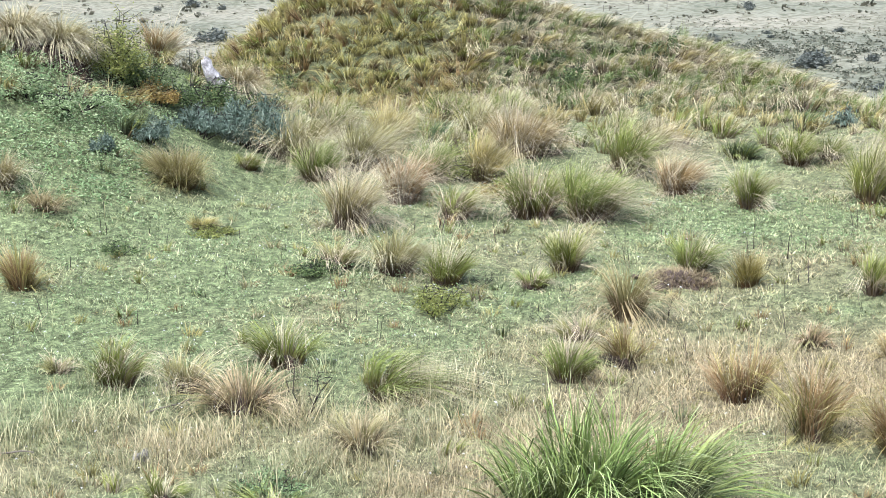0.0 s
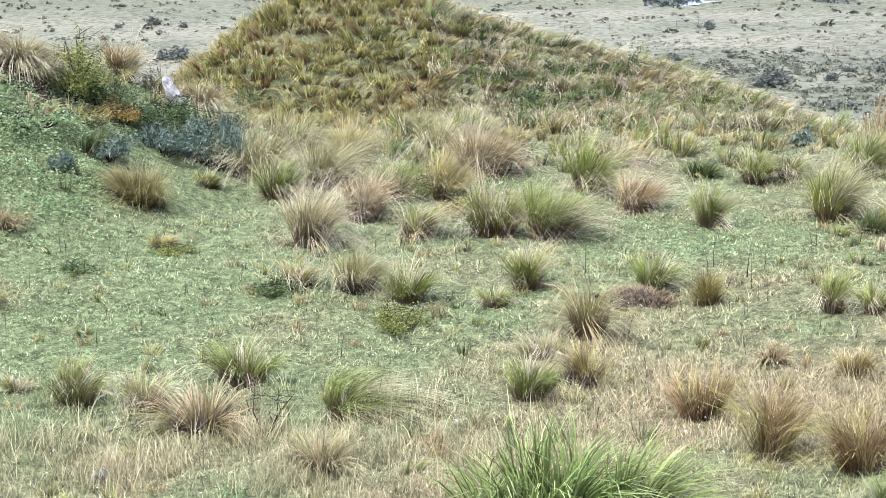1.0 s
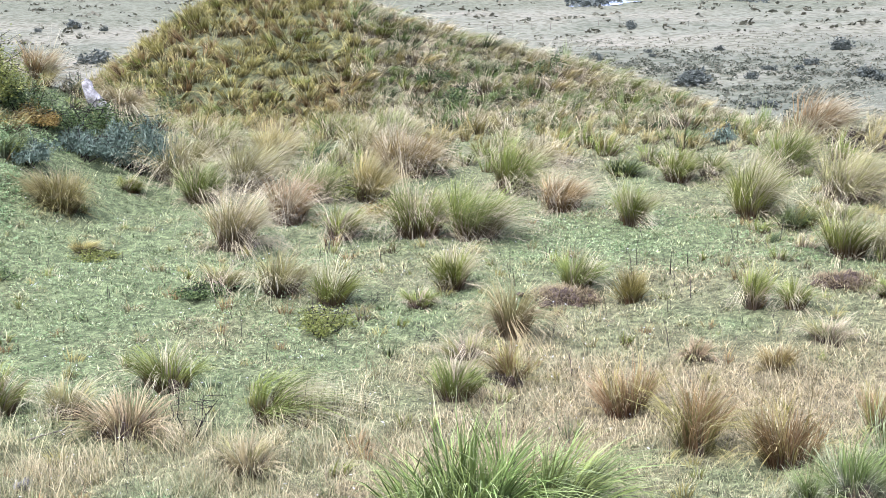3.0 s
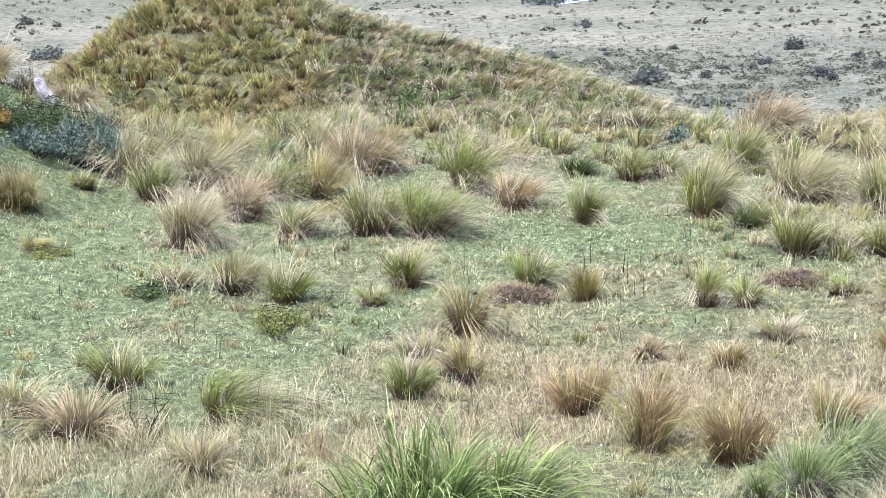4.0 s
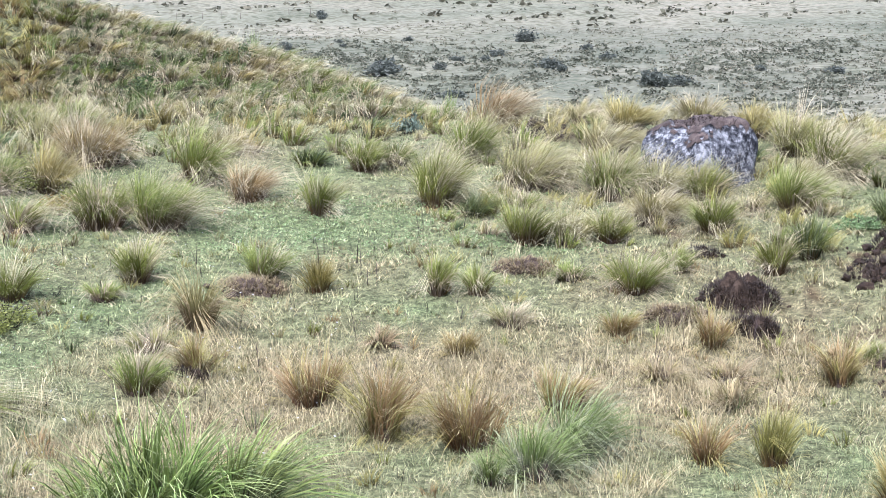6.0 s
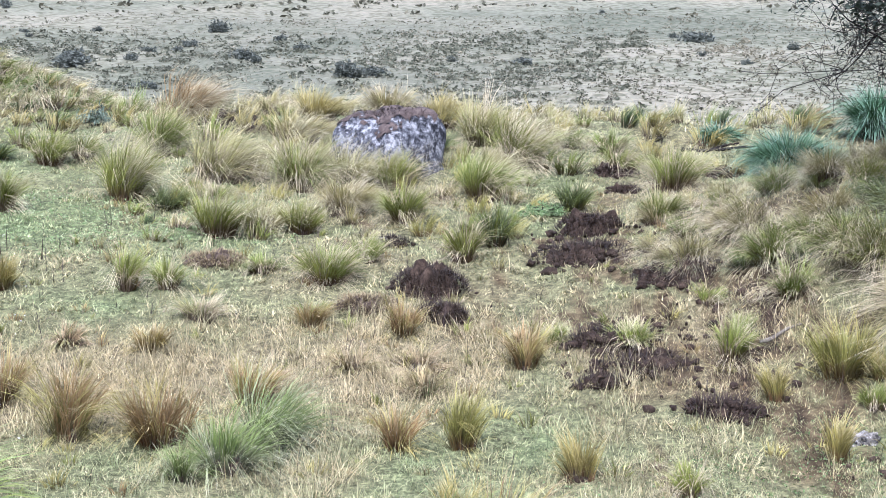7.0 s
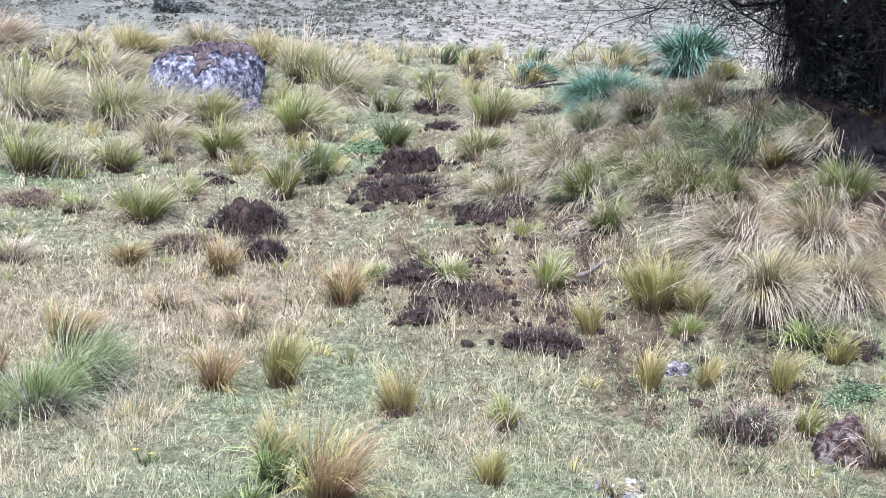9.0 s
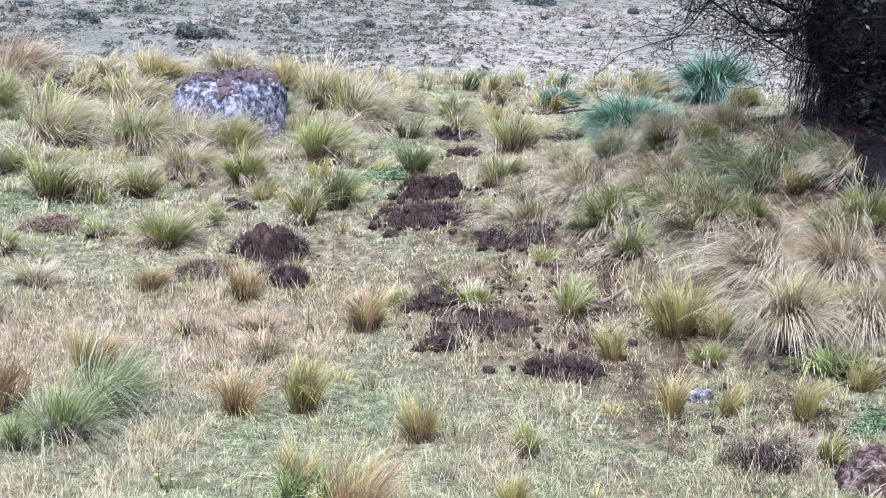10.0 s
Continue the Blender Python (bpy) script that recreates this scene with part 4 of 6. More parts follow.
def joined(items, name, label):
    """Many tufts of one kind as one sheet of growth."""
    vs, qs, ts, als, tones, qm, tm, base = [], [], [], [], [], [], [], 0
    for me, x, y, s, turn in items:
        n = len(me.vertices)
        co = np.empty(n * 3, np.float32)
        me.vertices.foreach_get("co", co)
        co = co.reshape(-1, 3) * s
        c, d = math.cos(turn), math.sin(turn)
        vs.append(np.stack([co[:, 0] * c - co[:, 1] * d + x, co[:, 0] * d + co[:, 1] * c + y, co[:, 2] + at_ground(x, y, 0.04)], 1))
        al, tone = np.empty(n, np.float32), np.empty(n, np.float32)
        me.attributes["along"].data.foreach_get("value", al)
        me.attributes["dry"].data.foreach_get("value", tone)
        als.append(al)
        tones.append(np.clip(tone + 0.5 * (rng.uniform() - 0.5), 0, 1))
        tot, li, mi = np.empty(len(me.polygons), np.int32), np.empty(len(me.loops), np.int32), np.empty(len(me.polygons), np.int32)
        me.polygons.foreach_get("loop_total", tot)
        me.polygons.foreach_get("material_index", mi)
        me.loops.foreach_get("vertex_index", li)
        start = np.concatenate([[0], np.cumsum(tot)[:-1]])
        qs.append(li[start[tot == 4][:, None] + np.arange(4)] + base)
        ts.append(li[start[tot == 3][:, None] + np.arange(3)] + base)
        qm.append(mi[tot == 4])
        tm.append(mi[tot == 3])
        base += n
    me = mesh_of(name, np.concatenate(vs), [np.concatenate(qs), np.concatenate(ts)], list(items[0][0].materials), np.concatenate(als), np.concatenate(tones), slots=qm + tm)
    tagged(new(name, me), label, "grass", kind="stuff")


def strew(library, count, inside, box, gap, scale, things, group, words, name, label, turn=60):
    """Tufts strewn over a stretch of ground: the first ones as things, the rest as one growth of each kind."""
    spots, rest, tries = [], {}, 0
    while len(spots) < count and tries < 40000:
        tries += 1
        x, y = rng.uniform(box[0], box[1]), rng.uniform(box[2], box[3])
        if not inside(x, y) or any((x - a) ** 2 + (y - b) ** 2 < gap ** 2 for a, b in spots):
            continue
        spots.append((x, y))
        kind, me = library[int(rng.integers(len(library)))]
        s, t = rng.uniform(*scale), rng.uniform(-turn, turn)
        if len(spots) <= things:
            ob = new("grass_tussock", me)
            ob.matrix_world = pose(x, y, at_ground(x, y, 0.04), 0, 0, t) @ Matrix.Diagonal((s, s, s * rng.uniform(0.85, 1.15), 1))
            tagged(ob, WORDS[kind].split(" on turf")[0].split(" in turf")[0] + words, "grass tussock", group)
        else:
            rest.setdefault(kind, []).append((me, x, y, s, radians(t)))
    for kind, items in rest.items():
        joined(items, name, kind + label)


def on_mound(x, y):
    return float(mound_height(x)) > 0.05 and -6.6 < y - (36.5 - 0.035 * (x + 1) ** 2) < 1.0


MOUND = tuft_library(18, 0.36, 0.9, 130, 0.0155, (0.2, -0.25), -0.3, 2, "yellow", (("green", 0.22), ("yellow", 0.42), ("russet", 0.1), ("olive", 0.06), ("straw", 0.16), ("dark", 0.04)))
FLANK = tuft_library(18, 0.4, 0.85, 200, 0.0135, (0.75, -0.3), -0.3, 2, "bleached", (("soft", 0.2), ("green", 0.24), ("straw", 0.36), ("bleached", 0.06), ("yellow", 0.12), ("dark", 0.02)))
strew(MOUND, 460, lambda x, y: on_mound(x, y) and x + 0.5 * wobble(x, y, 1.9, 4) < 0.7, (-6.5, 1.8, 28, 38), 0.29, (0.75, 1.4), 60, "tussocks on the mound", " on the mound", "mound_grass", " bunch grass covering the mound", 25)
strew(FLANK, 320, lambda x, y: on_mound(x, y) and x + 0.5 * wobble(x, y, 1.9, 4) >= 0.7, (-0.5, 8.4, 28, 38), 0.36, (0.8, 1.4), 50, "tussocks on the mound", " on the mound", "mound_grass", " pale bunch grass on the flank of the mound", 25)
BELT = tuft_library(16, 0.48, 0.72, 150, 0.0125, (0.55, -0.15), 0.0, 2)
strew(BELT, 120, lambda x, y: x > -4 - 0.2 * (y - 24) and not on_mound(x, y) and y < 29.5 - 0.35 * max(x, 0), (-4.5, 8, 23.0, 30), 0.42, (0.6, 1.1), 0, "", "", "bunch_grass", " bunch grass below the mound", 40)
strew(BELT, 110, lambda x, y: 21.0 < math.hypot(x, y) < 27.5 and math.degrees(math.atan2(x, y)) < 39, (7, 17, 14, 26), 0.45, (0.5, 1.0), 0, "", "", "bunch_grass", " bunch grass along the crest", 40)
BANK = tuft_library(14, 0.33, 0.5, 480, 0.0046, (-0.55, -0.35), 0.0, 3, None, (("green", 0.4), ("straw", 0.38), ("soft", 0.1), ("dark", 0.12)))
strew(BANK, 26, lambda x, y: (x - 11.6) ** 2 / 6.5 + (y - 12.6) ** 2 / 9 < 1 and math.hypot(x - 12.9, y - 10.9) > 2.35, (8.5, 14.5, 9, 16), 0.44, (0.7, 1.0), 26, "tussocks on the bank", " on the bank", "bank_grass", " bunch grass on the bank", 25)
strew(BELT, 60, lambda x, y: 17.5 < math.hypot(x, y) < 22.5 and 15 < math.degrees(math.atan2(x, y)) < 30, (4, 12, 14, 23), 0.5, (0.4, 0.75), 0, "", "", "bunch_grass", " small bunch grass round the boulder", 40)
SMALL = tuft_library(14, 0.2, 0.26, 48, 0.0075, (0.15, -0.05), 0.0, 2)
strew(SMALL, 560, lambda x, y: 9.8 < math.hypot(x, y) < 21 and -17 < math.degrees(math.atan2(x, y)) < 49 and float(wobble(x, y, 3.7, 31)) > -0.35, (-7, 15, 6, 21), 0.22, (0.45, 1.2), 0, "", "", "small_tufts", " small tufts in the pasture", 180)
strew(BELT, 40, lambda x, y: x < -3.6 - 0.1 * (y - 20), (-8.5, -3.5, 20.5, 26.5), 0.5, (0.6, 1.0), 0, "", "", "bunch_grass", " bunch grass on the bank crest", 40)


# ---- the plain ----
def clumps(x, y, size, tall, mat, name, label, each=8, leaf=0.45):
    """Ragged low clumps of growth: each a heap of small leaves over its own patch of ground."""
    n = len(x)
    k = np.repeat(np.arange(n), each)
    m = len(k)
    ang, q = rng.uniform(0, 2 * np.pi, m), np.sqrt(rng.uniform(0, 1, m))
    lop = 0.7 + 0.5 * rng.uniform(size=n)[k]
    c = np.stack([x[k] + np.cos(ang) * q * size[k] * lop, y[k] + np.sin(ang) * q * size[k] / lop, land(x, y)[k] + size[k] * tall * rng.uniform(0.1, 1.0, m) * np.sqrt(np.clip(1.05 - q * q, 0, 1))], 1)
    v, f = leaves(c, size[k] * leaf * rng.uniform(0.6, 1.3, m), 0.5, 0.6)
    tagged(new(name, mesh_of(name, v, f, mat)), label, "grass", kind="stuff")


def on_plain(r0, r1, count, keep=None, a0=-18, a1=50):
    """Places on the plain between two distances and two bearings."""
    a = np.radians(rng.uniform(a0, a1, count))
    r = np.sqrt(rng.uniform(r0 ** 2, r1 ** 2, count))
    x, y = r * np.sin(a), r * np.cos(a)
    if keep is not None:
        ok = rng.uniform(size=count) < keep(x, y)
        x, y = x[ok], y[ok]
    return x, y


HEATH = leaf_material("heath_tufts", (0.1, 0.1, 0.066), (0.15, 0.145, 0.095), (0.22, 0.2, 0.135), 0.1, 0.9)
HEATH_DARK = leaf_material("dark_heath_tufts", (0.095, 0.102, 0.068), (0.13, 0.134, 0.09), (0.175, 0.172, 0.115), 0.1, 0.9)
PALE_TUFT = leaf_material("pale_plain_tufts", (0.2, 0.185, 0.12), (0.25, 0.225, 0.15), (0.32, 0.28, 0.19), 0.1, 0.9)
x, y = on_plain(44, 130, 21000, lambda x, y: np.clip(0.6 + 0.7 * wobble(x, y, 13, 41) + 0.3 * smooth(20, 30, np.degrees(np.arctan2(x, y))), 0.08, 1))
clumps(x, y, rng.uniform(0.05, 0.19, len(x)), 0.9, HEATH, "plain_tussocks", "small grey-green tussocks dotting the plain", 5)
x, y = on_plain(44, 130, 6000, lambda x, y: np.clip(0.5 + 0.7 * wobble(x, y, 19, 42), 0.05, 1))
clumps(x, y, rng.uniform(0.06, 0.2, len(x)), 0.8, PALE_TUFT, "plain_tussocks", "pale straw tussocks dotting the plain", 5)
x, y = on_plain(130, 330, 3500)
clumps(x, y, rng.uniform(0.2, 0.7, len(x)), 0.6, HEATH, "plain_tussocks", "small tussocks on the distant rising plain", 6)
x, y = on_plain(52, 150, 6000, lambda x, y: np.clip(0.7 * wobble(x, y, 31, 11) - 0.2, 0, 1))
clumps(x, y, rng.uniform(0.1, 0.32, len(x)), 0.7, HEATH_DARK, "plain_heath", "darker low heath on the plain", 12, 0.34)
x, y = on_plain(64, 118, 7500, lambda x, y: np.clip(0.4 + 0.55 * wobble(x, y, 17, 46) + 0.5 * wobble(x, y, 5, 47), 0, 1) * smooth(64, 74, np.hypot(x, y)) * smooth(118, 104, np.hypot(x, y)), 8, 33)
clumps(x, y, rng.uniform(0.1, 0.4, len(x)), 0.7, HEATH_DARK, "plain_heath", "dense dark heath in a band across the plain", 16, 0.3)

DOME = leaf_material("small_dome_tufts", (0.055, 0.052, 0.034), (0.1, 0.094, 0.06), (0.2, 0.18, 0.12), 0.1, 0.9)
x, y = on_plain(56, 96, 2300, lambda x, y: np.clip(0.45 + 0.5 * wobble(x, y, 9, 48) + 0.3 * wobble(x, y, 3, 49), 0.05, 1) * smooth(24, 28, np.degrees(np.arctan2(x, y))), 24, 44)
clumps(x, y, rng.uniform(0.07, 0.17, len(x)), 1.5, DOME, "plain_tufts", "small dark dome-shaped tufts dotting the fawn plain", 14, 0.4)
x, y = on_plain(86, 108, 26, None, 35, 39.5)
clumps(x, y, rng.uniform(0.18, 0.42, len(x)), 1.1, PALE_TUFT, "plain_tussocks", "pale rounded tussocks at the far side of the plain", 70, 0.2)


def herbs(name, label, count, x0, x1, y0, y1, size, mat, high=0.22):
    """Low leafy herbs in drifts, at every height up to a hand's breadth."""
    x, y = rng.uniform(x0, x1, count), rng.uniform(y0, y1, count)
    lush = 0.55 + 0.6 * wobble(x, y, 1.3, 27) + 0.3 * wobble(x, y, 0.5, 28) - 0.7 * smooth(0.62, 1.0, np.abs(2 * (x - x0) / (x1 - x0) - 1)) - 0.6 * smooth(0.6, 1.0, np.abs(2 * (y - y0) / (y1 - y0) - 1))
    ok = rng.uniform(size=count) < lush
    x, y, lush = x[ok], y[ok], lush[ok]
    v, f = leaves(np.stack([x, y, land(x, y) + rng.uniform(0.0, high, len(x)) * np.clip(lush, 0.2, 1)], 1), size * rng.uniform(0.5, 1.4, len(x)))
    tagged(new(name, mesh_of(name, v, f, mat)), label, "herbs", kind="stuff")


# ---- shrubs ----
def shrub(name, label, x, y, w, h, leaf_mat, n_leaf=900, leaf=0.03, stems=14, z=None, category="shrub", group="", bare=False, far=False):
    z = at_ground(x, y) if z is None else z
    if not far:
        n_leaf, leaf = int(n_leaf * 2.2), leaf * 0.62
    ob = thing(name, x, y, z, label, category, group)
    paths, tips = [], []
    for i in range(stems):
        a, out = rng.uniform(0, 2 * np.pi), math.sqrt(rng.uniform(0.02, 1)) * w / 2
        top = h * (1.05 - 0.45 * (out / (w / 2)) ** 2) * rng.uniform(0.75, 1.05)
        p0 = np.array([math.cos(a) * out, math.sin(a) * out, -0.12]) * (0.06 if bare else 0.25)
        p3 = np.array([math.cos(a) * out, math.sin(a) * out, top])
        mid = (p0 + p3) / 2 + rng.normal(0, 0.08 * w, 3) * (1, 1, 0.3)
        thick = 0.013 * max(w, 0.25) if bare else 0.006 * w if far else 0.012 * max(w, 0.5)
        paths.append([(p0, thick), (mid * 0.6 + p0 * 0.4, thick * 0.8), (mid, thick * 0.65), (p3, thick * 0.25)])
        for q in range(3):
            s = rng.uniform(0.4, 0.95)
            b0 = mid * (1 - s) + p3 * s
            b1 = b0 + rng.normal(0, 0.16, 3) * (w, w, 0.6 * h)
            b1[2] = max(b1[2], 0.06 * h)
            paths.append([(b0, thick * 0.4), ((b0 + b1) / 2 + rng.normal(0, 0.03, 3) * w, thick * 0.3), (b1, thick * 0.15)])
            tips.append((b0, b1))
        tips.append((mid, p3))
    v, f = tubes(paths, 4)
    part("branchwork", mesh_of("branchwork", v, f, TWIG), ob)
    if not bare:
        k = rng.integers(len(tips), size=n_leaf)
        a, b = np.array([t[0] for t in tips])[k], np.array([t[1] for t in tips])[k]
        c = a + (b - a) * rng.uniform(0.1, 1.1, (n_leaf, 1)) + rng.normal(0, 0.055, (n_leaf, 3)) * (w, w, h)
        c[:, 2] *= rng.uniform(0.1 if far else 0.4, 1.0, n_leaf)
        c[:, 2] = np.clip(c[:, 2], 0.02, None)
        narrow = leaf_mat is GREY_LEAF
        v, f = leaves(c, leaf * (1.7 if narrow else 1.0) * rng.uniform(0.6, 1.4, n_leaf), 1.6 if narrow else 0.5, 0.22 if narrow else 0.4)
        part("foliage", mesh_of("foliage", v, f, leaf_mat), ob)
    return ob


GREY_LEAF = leaf_material("blue_grey_leaves", (0.07, 0.105, 0.07), (0.15, 0.2, 0.14), (0.3, 0.365, 0.27))
DARK_LEAF = leaf_material("dark_green_leaves", (0.045, 0.07, 0.025), (0.11, 0.16, 0.05), (0.25, 0.3, 0.11))
MOSS_LEAF = leaf_material("yellow_green_leaves", (0.12, 0.13, 0.03), (0.24, 0.27, 0.06), (0.4, 0.4, 0.12))
RUST_LEAF = leaf_material("rusty_leaves", (0.2, 0.12, 0.03), (0.34, 0.23, 0.06), (0.45, 0.36, 0.12))
FAR_LEAF = leaf_material("far_shrub_leaves", (0.09, 0.1, 0.082), (0.125, 0.138, 0.108), (0.165, 0.178, 0.138))
MEADOW_LEAF = leaf_material("meadow_leaves", (0.12, 0.2, 0.075), (0.22, 0.32, 0.125), (0.36, 0.45, 0.22))
HERB_LEAF = leaf_material("herb_leaves", (0.15, 0.225, 0.085), (0.3, 0.395, 0.165), (0.49, 0.56, 0.3))
herbs("bank_herbs", "dense low green herbs on the slope of the bank", 44000, -7.6, -3.4, 18.6, 23.4, 0.021, HERB_LEAF)
herbs("turf_herbs", "dark green low herbs among the near turf", 9000, 6.3, 9.8, 6.4, 9.6, 0.013, DARK_LEAF, 0.09)
herbs("turf_herbs", "fresh low herbs among the near turf", 9000, 4.0, 9.8, 6.4, 9.8, 0.012, MEADOW_LEAF, 0.09)
herbs("turf_herbs", "fresh green herbs in the grazed turf", 22000, -5.6, 1.2, 13.4, 19.0, 0.016, HERB_LEAF, 0.09)
herbs("turf_herbs", "pale green herbs in the turf below the crest", 16000, 1.5, 7.5, 16.5, 20.5, 0.018, HERB_LEAF, 0.09)
herbs("bank_herbs", "fresh green herbs at the foot of the bank", 12000, -7.2, -3.2, 18.0, 22.6, 0.026, MEADOW_LEAF)
shrub("shrub", "blue-grey leafy shrub at the foot of the bank", -2.71, 22.95, 0.89, 0.85, GREY_LEAF, 4000, 0.035, 18)
shrub("shrub", "blue-grey leafy shrub at the foot of the bank", -3.37, 22.56, 0.95, 0.48, GREY_LEAF, 1500, 0.035, 14)
shrub("shrub", "blue-grey leafy shrub at the foot of the bank", -3.83, 21.11, 0.67, 0.37, GREY_LEAF, 1000, 0.035, 12)
shrub("shrub", "small dark blue-grey shrub in the turf", -4.25, 20.23, 0.32, 0.36, GREY_LEAF, 400, 0.030, 8)
shrub("shrub", "yellow-green leafy shrub with brown stalks on the bank", -4.58, 22.72, 0.92, 1.00, MOSS_LEAF, 2800, 0.032, 18)
shrub("shrub", "dark green twiggy shrub on the bank", -4.22, 22.95, 0.80, 0.66, DARK_LEAF, 1500, 0.032, 18)
shrub("shrub", "bright green leafy shrub on the bank", -4.78, 20.98, 1.10, 0.34, HERB_LEAF, 2000, 0.030, 18)
shrub("shrub", "dark green low shrub on the bank", -3.55, 23.30, 1.25, 0.60, DARK_LEAF, 3000, 0.032, 16)
shrub("shrub", "yellow and rust low shrub on the bank", -3.98, 22.66, 0.74, 0.42, RUST_LEAF, 1700, 0.030, 10)
shrub("shrub", "rust-yellow low shrub under the white log", -3.42, 24.60, 0.50, 0.26, RUST_LEAF, 500, 0.030, 8)
shrub("shrub", "bright green leafy shrub under the bank grass", -5.40, 20.85, 0.95, 0.34, HERB_LEAF, 1500, 0.030, 14)
shrub("shrub", "low dark green cushion shrub in the turf", -1.24, 16.63, 0.71, 0.18, DARK_LEAF, 1200, 0.024, 12)
shrub("shrub", "low green leafy shrub in the turf", -0.09, 15.49, 0.61, 0.36, MOSS_LEAF, 1000, 0.024, 14)
shrub("shrub", "low dark cushion shrub in the turf", -3.57, 17.50, 0.56, 0.16, DARK_LEAF, 500, 0.022, 8)
shrub("shrub", "low yellow-green cushion shrub in the turf", -2.69, 18.52, 0.53, 0.18, MOSS_LEAF, 600, 0.022, 8)
shrub("shrub", "rust and green low shrub among tussocks", 0.63, 20.39, 0.43, 0.25, RUST_LEAF, 400, 0.030, 8)
shrub("shrub", "yellow-green leafy low shrub between tussocks", 0.14, 21.62, 0.90, 0.42, MOSS_LEAF, 900, 0.030, 12)
shrub("shrub", "yellow-green leafy low shrub between tussocks", -0.31, 22.31, 0.60, 0.35, HERB_LEAF, 500, 0.030, 12)
shrub("shrub", "yellow-green leafy low shrub between tussocks", 0.87, 20.89, 0.55, 0.25, MOSS_LEAF, 400, 0.030, 12)
shrub("shrub", "yellow-green leafy low shrub between tussocks", 0.11, 22.60, 0.80, 0.38, MOSS_LEAF, 800, 0.030, 12)
shrub("shrub", "dark bush on the flank of the mound", 4.68, 33.31, 0.58, 0.58, DARK_LEAF, 700, 0.050, 10)
shrub("shrub", "dark bush on the flank of the mound", 2.54, 31.36, 0.66, 0.66, DARK_LEAF, 600, 0.050, 10)
shrub("shrub", "dark bush on the flank of the mound", 2.23, 32.51, 0.68, 0.51, DARK_LEAF, 600, 0.050, 10)
shrub("shrub", "grey twiggy bush at the foot of the mound", 6.34, 25.21, 0.53, 0.40, GREY_LEAF, 200, 0.040, 12)
shrub("shrub", "bright green low meadow plant beside turned soil", 9.45, 16.41, 0.60, 0.20, MEADOW_LEAF, 700, 0.030, 10)
shrub("shrub", "fresh green leafy plant in the turf", 8.75, 7.85, 0.49, 0.21, MEADOW_LEAF, 900, 0.020, 12)
shrub("shrub", "fresh green low plant in the turf", -1.23, 10.84, 0.51, 0.16, MEADOW_LEAF, 700, 0.018, 12)
shrub("bare_shrub", "dark leafless stalks standing over the bank", -4.85, 23.10, 0.35, 0.80, DARK_LEAF, 0, 0.030, 6, bare=True)
shrub("bare_shrub", "dark leafless stalks standing over the bank", -3.75, 24.20, 0.30, 0.85, DARK_LEAF, 0, 0.030, 5, bare=True)
shrub("bare_shrub", "dark leafless stalks standing over the bank", -4.15, 24.00, 0.25, 0.70, DARK_LEAF, 0, 0.030, 4, bare=True)
shrub("bare_shrub", "black leafless twiggy shrub in the turf", -1.14, 12.67, 0.57, 0.46, DARK_LEAF, 0, 0.030, 6, bare=True)
shrub("bare_shrub", "dark leafless twigs lying in the turf", 0.43, 16.40, 0.35, 0.16, DARK_LEAF, 0, 0.030, 5, bare=True)
shrub("bare_shrub", "dark leafless twigs lying in the turf", 0.94, 15.12, 0.38, 0.10, DARK_LEAF, 0, 0.030, 5, bare=True)
shrub("bare_shrub", "thin dark leafless weed in the turf", 4.73, 12.65, 0.12, 0.34, DARK_LEAF, 0, 0.020, 2, bare=True)
shrub("bare_shrub", "thin dark leafless weed in the turf", 6.15, 11.89, 0.14, 0.43, DARK_LEAF, 0, 0.020, 2, bare=True)
shrub("bare_shrub", "bare grey twigs on the crest", 12.76, 18.93, 0.64, 0.24, DARK_LEAF, 0, 0.020, 9, bare=True)
shrub("shrub", "thorny brown twiggy shrub on the bank", -3.89, 26.01, 0.54, 0.50, DARK_LEAF, 150, 0.030, 12)
shrub("shrub", "dark green shrub between bank and mound", -3.09, 31.55, 0.66, 0.55, DARK_LEAF, 400, 0.040, 10)
shrub("shrub", "bush of tiny red-brown leaves at the plain's edge", 16.02, 19.53, 0.52, 0.31, RUST_LEAF, 150, 0.030, 10)



def fence_post(x, y, h):
    """A thin weathered post, slightly out of true, with a slanted top."""
    v, f = tubes([[((0, 0, -0.15), 0.032), ((0.01, 0, h * 0.5), 0.03), ((0.02, 0.01, h), 0.027), ((0.02, 0.01, h + 0.02), 0.008)]], 7)
    ob = new("fence_post", mesh_of("fence_post", v, f, PALE_WOOD))
    ob.matrix_world = pose(x, y, at_ground(x, y, 0), rng.uniform(-4, 4), rng.uniform(-4, 4), rng.uniform(0, 90))
    tagged(ob, "thin grey weathered fence post on the open plain", "fence post", "fence posts on the plain")


for x, y, h in ((14.3, 141.2, 0.55), (14.9, 141.9, 0.55), (16.5, 141.1, 0.55), (18.1, 140.5, 0.55), (19.6, 139.7, 0.55), (24.0, 140.7, 0.55), (25.7, 139.6, 0.55)):
    fence_post(x, y, h)

